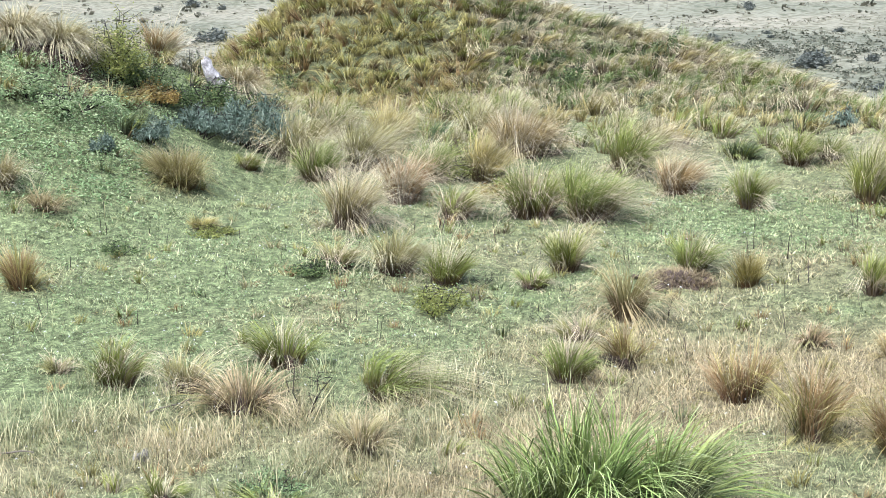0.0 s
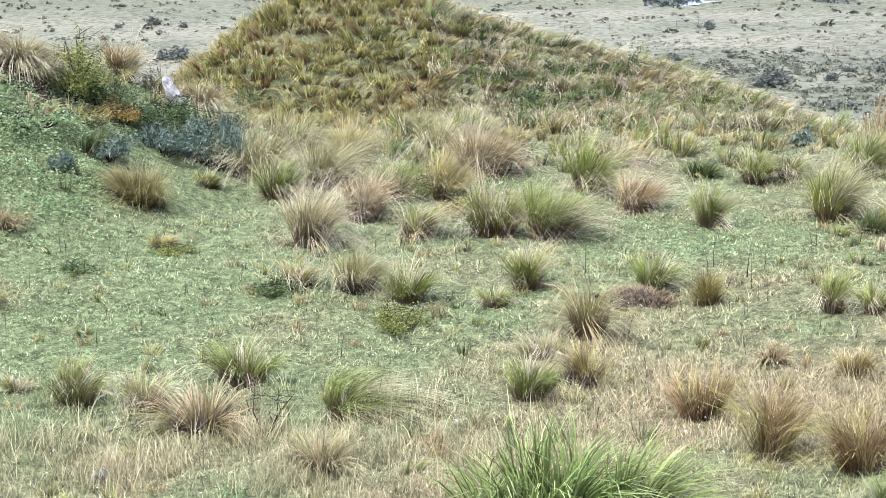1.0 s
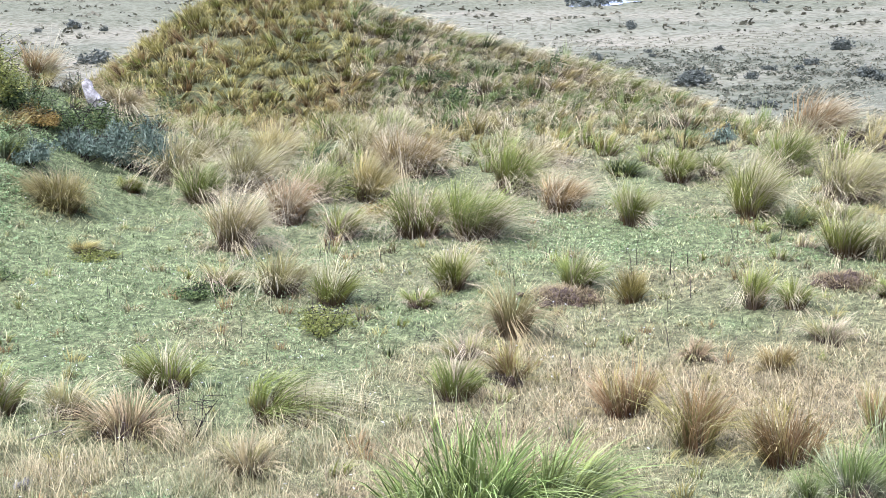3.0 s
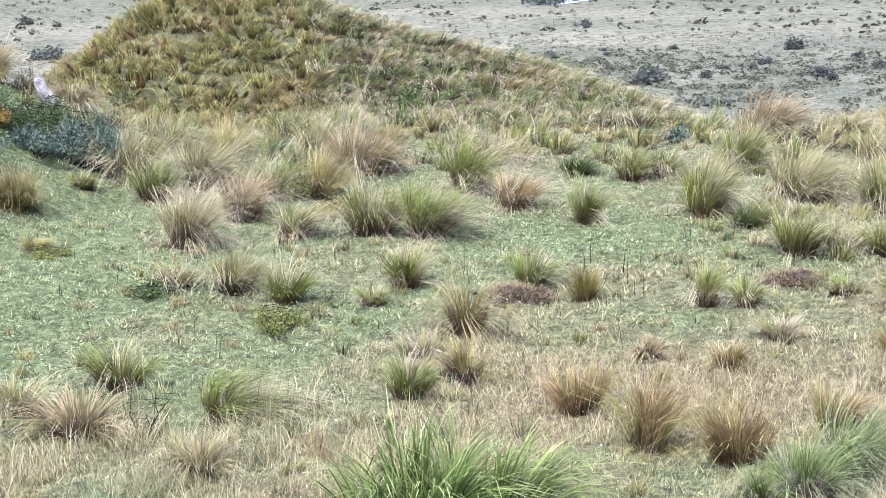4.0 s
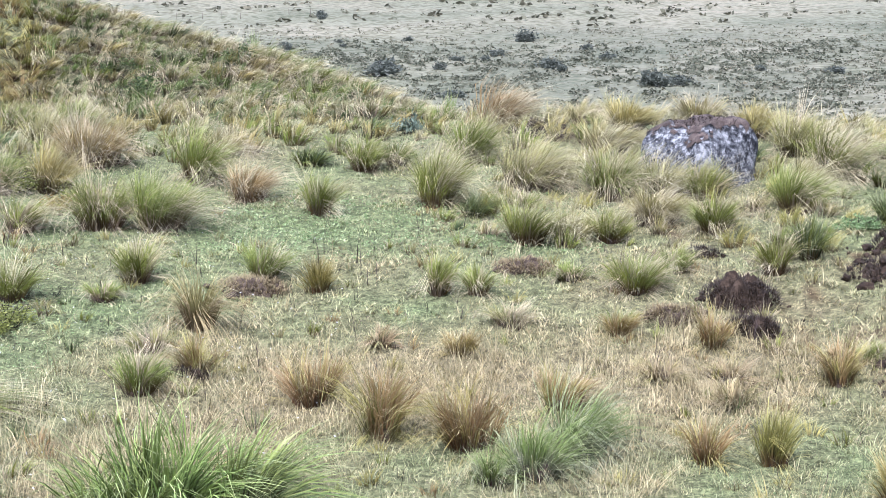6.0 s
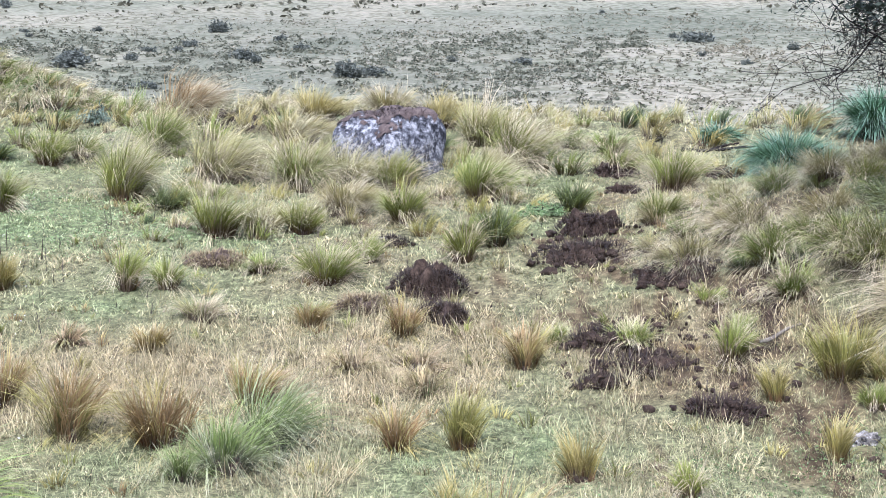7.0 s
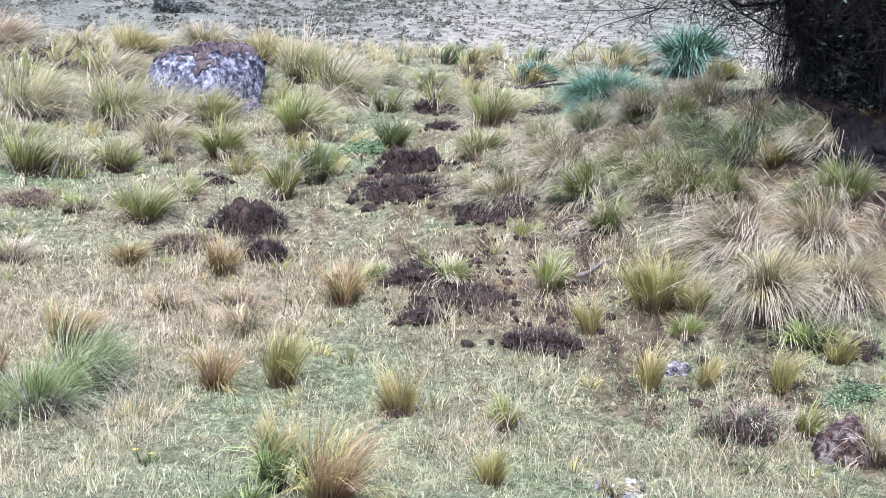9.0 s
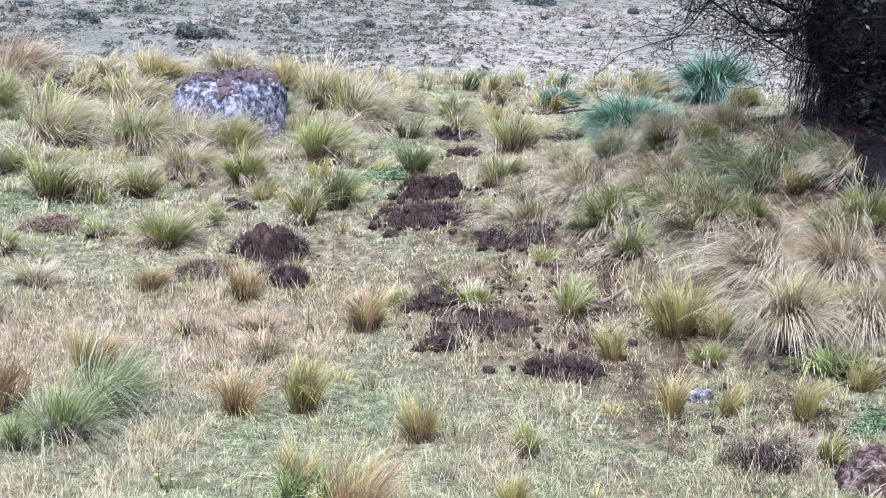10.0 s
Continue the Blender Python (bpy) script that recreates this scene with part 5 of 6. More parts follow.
NEAR_BUSHES = [(-23.4, 154.8, 1.7, 0.9), (18.0, 107.3, 0.8, 0.5), (26.1, 136.9, 0.9, 0.6), (-25.8, 149.7, 0.7, 0.5), (-20.2, 152.2, 0.8, 0.5), (-16.3, 116.4, 2.4, 0.9), (21.1, 91.4, 1.6, 0.8), (21.2, 91.9, 1.7, 0.8), (21.9, 80.2, 1.0, 0.4), (17.9, 106.3, 0.7, 0.5), (22.0, 107.4, 0.5, 0.3), (20.7, 90.8, 1.2, 0.7), (22.4, 80.2, 0.8, 0.4), (36.3, 112.0, 1.2, 0.7), (36.6, 95.5, 1.0, 0.5), (31.9, 77.0, 1.7, 0.8), (33.0, 76.6, 1.5, 0.5), (43.6, 79.5, 1.1, 0.4), (61.3, 88.4, 2.2, 0.7), (69.5, 113.7, 0.5, 0.4), (25.9, 135.5, 0.7, 0.5)]
FAR_BUSHES = NEAR_BUSHES + [(43.3, 75.2, 0.4, 0.2), (61.1, 90.7, 0.7, 0.4), (40.1, 81.5, 0.6, 0.3), (24.9, 93.0, 0.8, 0.5), (30.3, 87.0, 1.0, 0.4), (38.1, 103.6, 0.9, 0.5), (29.6, 99.3, 0.9, 0.4), (54.3, 77.5, 0.5, 0.3), (43.9, 79.9, 1.0, 0.4), (64.9, 82.8, 0.8, 0.6), (55.2, 74.6, 0.7, 0.3), (22.5, 111.7, 0.6, 0.3), (18.0, 107.5, 0.6, 0.4), (26.2, 137.4, 1.0, 0.6), (36.4, 112.1, 1.6, 0.9), (26.5, 220.6, 4.2, 1.4), (9.1, 202.6, 3.1, 1.3), (28.4, 115.2, 0.7, 0.4), (31.2, 102.3, 1.1, 0.5), (27.5, 98.5, 0.9, 0.4), (30.3, 88.6, 1.3, 0.6)]


# distant bushes on the plain, each on its own
for x, y, w, h in FAR_BUSHES:
    shrub("bush", "dark grey-green rounded bush on the open plain", x, y, w, h * 1.15, FAR_LEAF, 560, 0.085 * min(w, 2.0), 9, group="bushes on the plain", category="bush", far=True)


# ---- rocks ----
def rock_material(name, dark, mid, pale, lichen):
    m, nodes, links, bsdf = nodes_of(name)
    big, small, fine = noise_tex(nodes, links, 2.6, 6, 0.65), noise_tex(nodes, links, 13, 6, 0.75), noise_tex(nodes, links, 50, 4, 0.7)
    r = ramp(nodes, [(0.32, deep(dark)), (0.46, deep(mid)), (0.62, deep(pale))])
    lichen = deep(lichen)
    links.new(big.outputs["Fac"], r.inputs[0])
    k = ramp(nodes, [(0.5, (0, 0, 0)), (0.58, (1, 1, 1))])
    links.new(small.outputs["Fac"], k.inputs[0])
    c = mix(nodes, links, k.outputs[0], r.outputs[0], lichen)
    d = ramp(nodes, [(0.4, (0.12, 0.12, 0.13)), (0.47, (1, 1, 1))])
    links.new(small.outputs["Fac"], d.inputs[0])
    c = mix(nodes, links, 1.0, c, d.outputs[0], "MULTIPLY")
    g = ramp(nodes, [(0.3, (0.6, 0.6, 0.6)), (0.7, (1.25, 1.25, 1.25))])
    links.new(fine.outputs["Fac"], g.inputs[0])
    c = mix(nodes, links, 1.0, c, g.outputs[0], "MULTIPLY")
    links.new(c, bsdf.inputs["Base Color"])
    bsdf.inputs["Roughness"].default_value = 0.85
    bsdf.inputs["Specular IOR Level"].default_value = 0.2
    bp = nodes.new("ShaderNodeBump")
    bp.inputs["Strength"].default_value, bp.inputs["Distance"].default_value = 0.8, 0.03
    links.new(small.outputs["Fac"], bp.inputs["Height"])
    links.new(bp.outputs[0], bsdf.inputs["Normal"])
    return m


ROCK = rock_material("lichened_rock", (0.02, 0.021, 0.025), (0.068, 0.07, 0.079), (0.125, 0.127, 0.134), (0.34, 0.34, 0.338))
RED_ROCK = rock_material("reddish_rock", (0.016, 0.011, 0.008), (0.06, 0.032, 0.016), (0.1, 0.062, 0.034), (0.2, 0.17, 0.13))
WHITE_ROCK = rock_material("white_rock", (0.055, 0.05, 0.042), (0.15, 0.138, 0.115), (0.27, 0.25, 0.21), (0.46, 0.43, 0.38))
LICHEN_ROCK = rock_material("yellow_lichened_rock", (0.06, 0.055, 0.04), (0.2, 0.17, 0.06), (0.34, 0.33, 0.3), (0.5, 0.5, 0.5))
CAP = mottled("dry_moss_cap", [(0.04, 0.031, 0.026), (0.1, 0.076, 0.064), (0.19, 0.15, 0.125)], 7, 0.95, 0.9)


def rock(label, x, y, w, d, h, turn, mat, squash=0.35, rough=0.3, seed=1, sink=0.08, cuts=4):
    v, f = lump(w, d, h, rough, cuts, squash, seed)
    ob = new("rock", mesh_of("rock", v, f, mat))
    ob.matrix_world = pose(x, y, at_ground(x, y, sink), 0, 0, turn)
    return tagged(ob, label, "rock")


def fibres(n, w, d, h, length, mat, breadth=0.006):
    ang, q = rng.uniform(0, 2 * np.pi, n), np.sqrt(rng.uniform(0, 1, n))
    x, y = np.cos(ang) * q * w / 2, np.sin(ang) * q * d / 2
    root = np.stack([x, y, h * np.sqrt(np.clip(1 - q ** 2, 0, 1)) * 0.9], 1)
    return blades(root, length * rng.uniform(0.4, 1.3, n), ang + rng.normal(0, 0.8, n), rng.uniform(0.0, 1.6, n), rng.uniform(0, 1.3, n), breadth * rng.uniform(0.6, 1.3, n), 3)


def boulder(label, x, y, w, d, h, turn):
    """A squarish boulder with a cap of brown moss and dead grass grown over its top."""
    ob = thing("boulder", x, y, at_ground(x, y, 0.1), label, "boulder")
    ob.rotation_euler = (0, 0, radians(turn))
    v, f = lump(2, 2, 1, 0.13, 5, 0.0, 3)
    v /= ((np.abs(v / (1, 1, 1)) ** 5).sum(1) ** 0.2 / np.linalg.norm(v, axis=1))[:, None]
    v *= (w / 2, d / 2, h)
    # one corner stands forward; the top slopes down to it and a cleft runs down beside it
    front = -(v[:, 0] / w + v[:, 1] / d)
    v[:, 2] *= 1 - 0.16 * smooth(0.1, 0.9, front) - 0.1 * smooth(0.1, 0.5, -v[:, 0] / w)
    v *= (1 - 0.1 * np.exp(-((v[:, 0] / w - v[:, 1] / d + 0.1) / 0.06) ** 2) * smooth(0.4, 0.9, front))[:, None]
    part("stone", mesh_of("stone", v, f, ROCK), ob)
    c = v[f[0]].mean(1)
    nrm = np.cross(v[f[0][:, 1]] - v[f[0][:, 0]], v[f[0][:, 2]] - v[f[0][:, 0]])
    nrm /= np.linalg.norm(nrm, axis=1)[:, None]
    ragged = 0.12 * wobble(c[:, 0], c[:, 1] + c[:, 2], 0.5, 3) + 0.1 * wobble(c[:, 0], c[:, 1] - c[:, 2], 0.17, 4)
    keep = (c[:, 2] > h * (0.86 + ragged - 0.2 * np.exp(-((c[:, 0] / w - c[:, 1] / d + 0.1) / 0.22) ** 2) * smooth(0.35, 0.8, -(c[:, 0] / w + c[:, 1] / d)))) & (nrm[:, 2] > -0.2)
    tri = f[0][keep]
    used, inv = np.unique(tri, return_inverse=True)
    cv = v[used] * np.array([1.012, 1.012, 1.0]) + np.array([0, 0, 0.018])
    part("moss_cap", mesh_of("moss_cap", cv, [inv.reshape(-1, 3)], CAP), ob, "cap of brown moss and dead grass")
    k = rng.integers(len(cv), size=900)
    root = cv[k] + rng.normal(0, 0.015, (900, 3))
    bv, bf, al = blades(root, rng.uniform(0.03, 0.1, 900), rng.uniform(0, 6.28, 900), rng.uniform(0.5, 1.5, 900), rng.uniform(0, 1, 900), rng.uniform(0.006, 0.011, 900), 2)
    part("dead_grass", mesh_of("dead_grass", bv, bf, ROOTS, al), ob)
    return ob


def soil_heap(label, x, y, w, d, h, seed=1, turn=0, roots=260, clods=9):
    """Earth turned over by rooting: a ragged heap, loose clods and torn root fibres."""
    z0 = at_ground(x, y, 0)
    mat = PEAT if "wither" in label else TREE_SHADED_SOIL if "tree" in label else SOIL
    ob = thing("soil_heap", x, y, z0, label, "soil heap", "rooted-up soil")
    ct, st = math.cos(radians(turn)), math.sin(radians(turn))

    def rise(u, v):
        return at_ground(x + u * ct - v * st, y + u * st + v * ct, 0) - z0

    rings, spokes = 24, 64
    verts, quads = [], []
    for i in range(rings):
        for j in range(spokes):
            a, q = 2 * math.pi * j / spokes, (i + 0.3) / (rings - 1)
            edge = 1 + 0.45 * noise.noise(Vector((math.cos(a) * 1.4, math.sin(a) * 1.4, seed))) + 0.3 * noise.noise(Vector((math.cos(a) * 4, math.sin(a) * 4, seed)))
            u, v = math.cos(a) * q * edge * w / 2, math.sin(a) * q * edge * d / 2
            n1 = noise.noise(Vector((u * 4 / max(w, 0.3) + 3.3, v * 4 / max(w, 0.3) + 1.7, seed * 2.3)))
            n2 = noise.noise(Vector((u * 9 + 0.4, v * 9, seed))) + 0.6 * noise.noise(Vector((u * 17, v * 17 + 0.3, seed)))
            n3 = noise.noise(Vector((u * 8, v * 8, seed * 1.1)))
            n4 = noise.noise(Vector((u * 26, v * 26, seed * 0.7)))
            top = h * max(0.0, 1 - q ** 3) * (0.72 + 0.6 * n1) + (0.045 + 0.3 * h) * n3 + 0.055 * n2 + 0.04 * n4 - (0.03 if h < 0.14 else 0.0)
            verts.append((u * ct - v * st, u * st + v * ct, rise(u, v) + max(top, -0.07) + 0.02 - 0.06 * max(0, q - 0.75) * 4))
            if i:
                b, k = i * spokes, (j + 1) % spokes
                quads.append((b - spokes + j, b + j, b + k, b - spokes + k))
    part("earth", mesh_of("earth", np.array(verts), [np.array(quads)], mat), ob)
    for i in range(clods * 2):
        a, q = rng.uniform(0, 2 * np.pi), rng.uniform(0.2, 1.5)
        s = rng.uniform(0.03, 0.085) * (0.6 + w)
        cv, cf = lump(s * 1.3, s * rng.uniform(0.7, 1.2), s * 0.4, 1.1, 2, 0.0, seed + i * 3.3)
        c = part("clod", mesh_of("clod", cv, cf, mat), ob)
        u, v = math.cos(a) * q * w / 2, math.sin(a) * q * d / 2
        c.location = (u * ct - v * st, u * st + v * ct, rise(u, v) + 0.025 + h * max(0, 1 - q * q) * 0.7)
        c.rotation_euler = (0, 0, rng.uniform(0, 6))
    if roots:
        v, f, al = fibres(int(roots * 2.4), w * 1.3, d * 1.3, h * 0.9, min(0.085, 0.22 * w), ROOTS, 0.009)
        v = np.stack([v[:, 0] * ct - v[:, 1] * st, v[:, 0] * st + v[:, 1] * ct, v[:, 2]], 1)
        v[:, 2] += land(x + v[:, 0], y + v[:, 1]) - z0
        part("root_mat", mesh_of("root_mat", v, f, GRASS["dead"] if mat is PEAT else ROOTS, al), ob, "torn brown root fibres", kind="stuff")
    return ob


def soil_crumbs(label, count, x, y, across, along):
    """Broken crumbs of wet soil trodden into the turf round a rooted-up place."""
    shape, (tris,) = lump(1, 1, 0.5, 0.9, 1, 0.0, x)
    n, k = len(shape), count
    a, q = rng.uniform(0, 2 * np.pi, k), np.sqrt(rng.uniform(0, 1, k))
    cx, cy = x + np.cos(a) * q * across, y + np.sin(a) * q * along
    clotted = rng.uniform(size=k) < np.clip(0.1 + 1.3 * wobble(cx, cy, 0.35, 51), 0, 1)
    cx, cy = cx[clotted], cy[clotted]
    k = len(cx)
    size, t = rng.uniform(0.008, 0.022, k) * rng.choice([1.0, 1.0, 1.0, 2.2], k), rng.uniform(0, 2 * np.pi, k)
    c, d = np.cos(t)[:, None], np.sin(t)[:, None]
    u, v = shape[None, :, 0] * size[:, None] * 2.4, shape[None, :, 1] * size[:, None] * 1.7
    verts = np.stack([u * c - v * d + cx[:, None], u * d + v * c + cy[:, None], shape[None, :, 2] * size[:, None] * 2 + (land(cx, cy) + 0.015)[:, None]], -1)
    faces = tris[None] + (np.arange(k) * n)[:, None, None]
    tagged(new("soil_crumbs", mesh_of("soil_crumbs", verts.reshape(-1, 3), [faces.reshape(-1, 3)], SOIL)), label, "soil", kind="stuff")


def stick(label, x, y, length, turn, thick=0.02, mat=None, rise=0.05, name="stick"):
    p = [np.array([s * length, 0.04 * length * math.sin(s * 7), 0]) for s in np.linspace(-0.5, 0.5, 8)]
    c, d = math.cos(radians(turn)), math.sin(radians(turn))
    z0 = at_ground(x, y, 0)
    path = []
    for i, q in enumerate(p):
        gx, gy = q[0] * c - q[1] * d, q[0] * d + q[1] * c
        path.append(((gx, gy, at_ground(x + gx, y + gy, 0) - z0 + 0.02 + rise * i / 7), thick * (1 - 0.6 * i / 7)))
    v, f = tubes([path], 6)
    ob = new(name, mesh_of(name, v, f, mat or PALE_WOOD, smooth_faces=True))
    ob.location = (x, y, z0)
    return tagged(ob, label, "stick")


boulder("large grey boulder patched with white lichen among tussocks", 8.91, 19.63, 1.32, 1.18, 0.93, 21)
soil_heap("dark clods rooted up under a withering tussock", 7.78, 7.90, 0.58, 0.44, 0.06, 41, 10, 160, 5)
soil_heap("small patch of black rooted-up soil", 9.37, 8.59, 0.36, 0.24, 0.08, 42, 30, 60, 4)
rock("reddish-brown lichened stone in the turf", 7.92, 7.12, 0.36, 0.28, 0.29, -40, RED_ROCK, 0.42, 0.30, 23)
rock("low stone with white and yellow lichen in turf", 6.17, 7.29, 0.31, 0.23, 0.16, -30, LICHEN_ROCK, 0.20, 0.30, 7)
rock("small grey stone in the turf", 8.14, 9.12, 0.24, 0.18, 0.16, -30, WHITE_ROCK, 0.30, 0.50, 8)
rock("small pinkish stone in the turf", 8.40, 9.09, 0.11, 0.08, 0.12, -30, RED_ROCK, 0.20, 0.30, 9)
rock("small white stone in the turf", -2.27, 11.67, 0.17, 0.13, 0.16, 0, WHITE_ROCK, 0.20, 0.35, 10)
rock("pale stone under the bank grass", -5.14, 22.16, 0.31, 0.23, 0.20, 0, WHITE_ROCK, 0.20, 0.30, 12)
soil_heap("heap of dark wet soil rooted up from turf", 6.93, 14.22, 0.62, 0.50, 0.27, 21, -25, 600, 8)
soil_heap("brown patch of withered root mat in turf", 6.11, 13.97, 0.49, 0.39, 0.12, 22, -23, 400, 6)
soil_heap("heap of dark wet soil rooted up from turf", 6.69, 13.42, 0.37, 0.30, 0.16, 23, -26, 350, 5)
soil_heap("low patch of bare dark soil in turf", 7.30, 15.92, 0.34, 0.27, 0.09, 24, -24, 150, 4)
soil_heap("heap of dark wet soil rooted up from turf", 9.34, 15.21, 0.60, 0.48, 0.22, 25, -31, 450, 9)
soil_heap("low patch of bare dark soil in turf", 8.71, 14.37, 0.77, 0.61, 0.13, 26, -31, 300, 8)
soil_heap("low patch of bare dark soil in turf", 11.36, 17.96, 0.52, 0.41, 0.10, 27, -32, 150, 5)
soil_heap("low patch of bare dark soil in turf", 10.91, 16.97, 0.35, 0.28, 0.07, 28, -32, 100, 5)
soil_heap("heap of dark wet soil rooted up from turf", 9.04, 13.01, 0.69, 0.55, 0.15, 29, -34, 250, 8)
soil_heap("low patch of bare dark soil in turf", 7.62, 12.01, 0.55, 0.44, 0.09, 30, -32, 150, 10)
soil_heap("low patch of bare dark soil in turf", 7.08, 11.16, 0.33, 0.26, 0.06, 31, -32, 120, 8)
soil_heap("low patch of bare dark soil in turf", 7.60, 11.34, 0.62, 0.50, 0.06, 32, -33, 150, 10)
soil_heap("low patch of bare dark soil in turf", 7.51, 10.05, 0.48, 0.39, 0.10, 33, -36, 200, 9)
soil_heap("brown patch of withered root mat in turf", 5.30, 16.07, 0.50, 0.40, 0.10, 34, -18, 350, 5)
soil_heap("brown patch of withered root mat in turf", 2.40, 16.17, 0.58, 0.46, 0.09, 35, -8, 350, 5)
soil_heap("brown patch of withered root mat in turf", 2.44, 16.32, 0.40, 0.32, 0.08, 36, -8, 250, 4)
soil_heap("heap of dark wet soil rooted up from turf", 7.56, 7.74, 0.39, 0.31, 0.08, 37, -44, 300, 6)
soil_heap("low patch of bare dark soil in turf", 9.44, 8.50, 0.31, 0.25, 0.08, 38, -48, 150, 6)
soil_heap("low patch of bare dark soil in turf", 12.58, 17.16, 0.41, 0.33, 0.12, 39, -36, 120, 6)
soil_heap("low patch of bare dark soil in turf", 1.49, 13.67, 0.30, 0.24, 0.07, 40, -6, 150, 5)
soil_heap("bank of bare dark soil below crest grass", 7.57, 22.98, 0.59, 0.47, 0.14, 41, -18, 150, 5)
soil_heap("bank of bare dark soil below crest grass", 7.88, 22.30, 0.66, 0.53, 0.12, 42, -19, 150, 5)
soil_heap("undercut dark soil below the bank grass", -5.25, 22.20, 1.00, 0.50, 0.26, 44, 0, 150, 5)
soil_heap("bare soil under the tree, blackened for its shade", 11.76, 10.73, 1.51, 1.36, 0.09, 43, -47, 60, 10)
soil_crumbs("dark soil trodden into turf of the rooted-up hollow", 700, 7.85, 11.2, 0.95, 1.25)
soil_crumbs("dark crumbs of soil round the rooted-up heaps", 380, 9.1, 14.6, 0.75, 1.1)
soil_crumbs("dark crumbs of soil round the large heap", 160, 6.8, 13.85, 0.7, 0.75)
soil_crumbs("dark crumbs of soil below the bank", 220, 9.2, 12.4, 0.6, 1.0)
soil_crumbs("dark crumbs of soil in the near turf", 180, 8.3, 8.6, 0.9, 0.9)
log = [((0.14, 0.0, -0.1), 0.06), ((0.08, 0.02, 0.08), 0.095), ((0.03, 0.0, 0.16), 0.075), ((-0.02, -0.03, 0.24), 0.09), ((-0.08, -0.02, 0.33), 0.06), ((-0.12, 0.03, 0.42), 0.065), ((-0.15, 0.02, 0.44), 0.02)]
v, f = tubes([log], 9)
v = v * 1.35 + rng.normal(0, 0.018, v.shape)
pale_log = new("log", mesh_of("log", v, f, mottled("bleached_wood", [(0.05, 0.045, 0.04), (0.34, 0.32, 0.29), (0.85, 0.82, 0.77)], 9, 0.85, 0.8)))
pale_log.location = (-3.48, 25.1, at_ground(-3.48, 25.1, 0))
tagged(pale_log, "bleached white broken log leaning among the shrubs", "log")
stick("pale dry branch lying on turned soil", 8.85, 11.07, 0.40, -10, 0.025, PALE_WOOD, 0.05)
stick("pale dry stalk lying in the turf", -2.12, 12.80, 0.74, 40, 0.008, PALE_WOOD, 0.05)
stick("pale dry stalk lying in the turf", -3.22, 11.66, 0.30, -15, 0.010, PALE_WOOD, 0.05)
stick("dark weathered branch on the crest", 13.27, 18.47, 0.80, -25, 0.030, TWIG, 0.05)
stick("dark weathered branch on the crest", 13.55, 18.18, 0.71, -60, 0.025, TWIG, 0.05)


def wild_flower(label, x, y, h, size, petal_mat):
    z = at_ground(x, y, 0)
    ob = thing("wild_flower", x, y, z, label, "flower")
    v, f = tubes([[((0, 0, 0), 0.003), ((0.01, 0, h * 0.5), 0.0028), ((0.02, 0.01, h), 0.0025)]], 5)
    part("stem", mesh_of("stem", v, f, GRASS_STEM), ob)
    for i in range(7):
        a = i * 2 * math.pi / 7
        d, n = np.array([math.cos(a), math.sin(a), 0.25]), np.array([-math.sin(a), math.cos(a), 0.0])
        c = np.array([0.02, 0.01, h])
        v = np.array([c, c + d * size * 0.6 + n * size * 0.3, c + d * size, c + d * size * 0.6 - n * size * 0.3])
        part("petal", mesh_of("petal", v, [np.array([[0, 1, 2, 3]])], petal_mat), ob, "bright yellow petal")
    return ob


GRASS_STEM = leaf_material("flower_stem", (0.08, 0.13, 0.04), (0.1, 0.16, 0.05), (0.13, 0.2, 0.06))
YELLOW = leaf_material("yellow_petals", (0.75, 0.55, 0.03), (0.85, 0.62, 0.04), (0.9, 0.7, 0.06))
wild_flower("small bright yellow wild flower in the turf", 3.83, 9.38, 0.06, 0.022, YELLOW)
wild_flower("small bright yellow wild flower in the turf", 3.89, 9.27, 0.06, 0.022, YELLOW)


# ---- the tree on the bank ----
def gnarled(p0, p1, r0, r1, n=7, wander=0.12):
    """A bough from p0 to p1 that sways in two soft bends."""
    p0, p1 = np.array(p0, float), np.array(p1, float)
    size = np.linalg.norm(p1 - p0)
    a, b = rng.normal(0, wander * size / 3, 3), rng.normal(0, wander * size / 5, 3)
    path = []
    for i in range(n):
        s = i / (n - 1)
        path.append((p0 * (1 - s) + p1 * s + a * math.sin(math.pi * s) + b * math.sin(2 * math.pi * s) + rng.normal(0, 0.012 * size, 3) * (0 < i < n - 1), r0 * (1 - s) + r1 * s))
    return path


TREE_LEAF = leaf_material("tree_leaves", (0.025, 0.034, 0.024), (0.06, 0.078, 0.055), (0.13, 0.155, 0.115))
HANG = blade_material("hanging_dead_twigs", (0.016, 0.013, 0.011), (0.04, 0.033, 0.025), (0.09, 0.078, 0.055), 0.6)


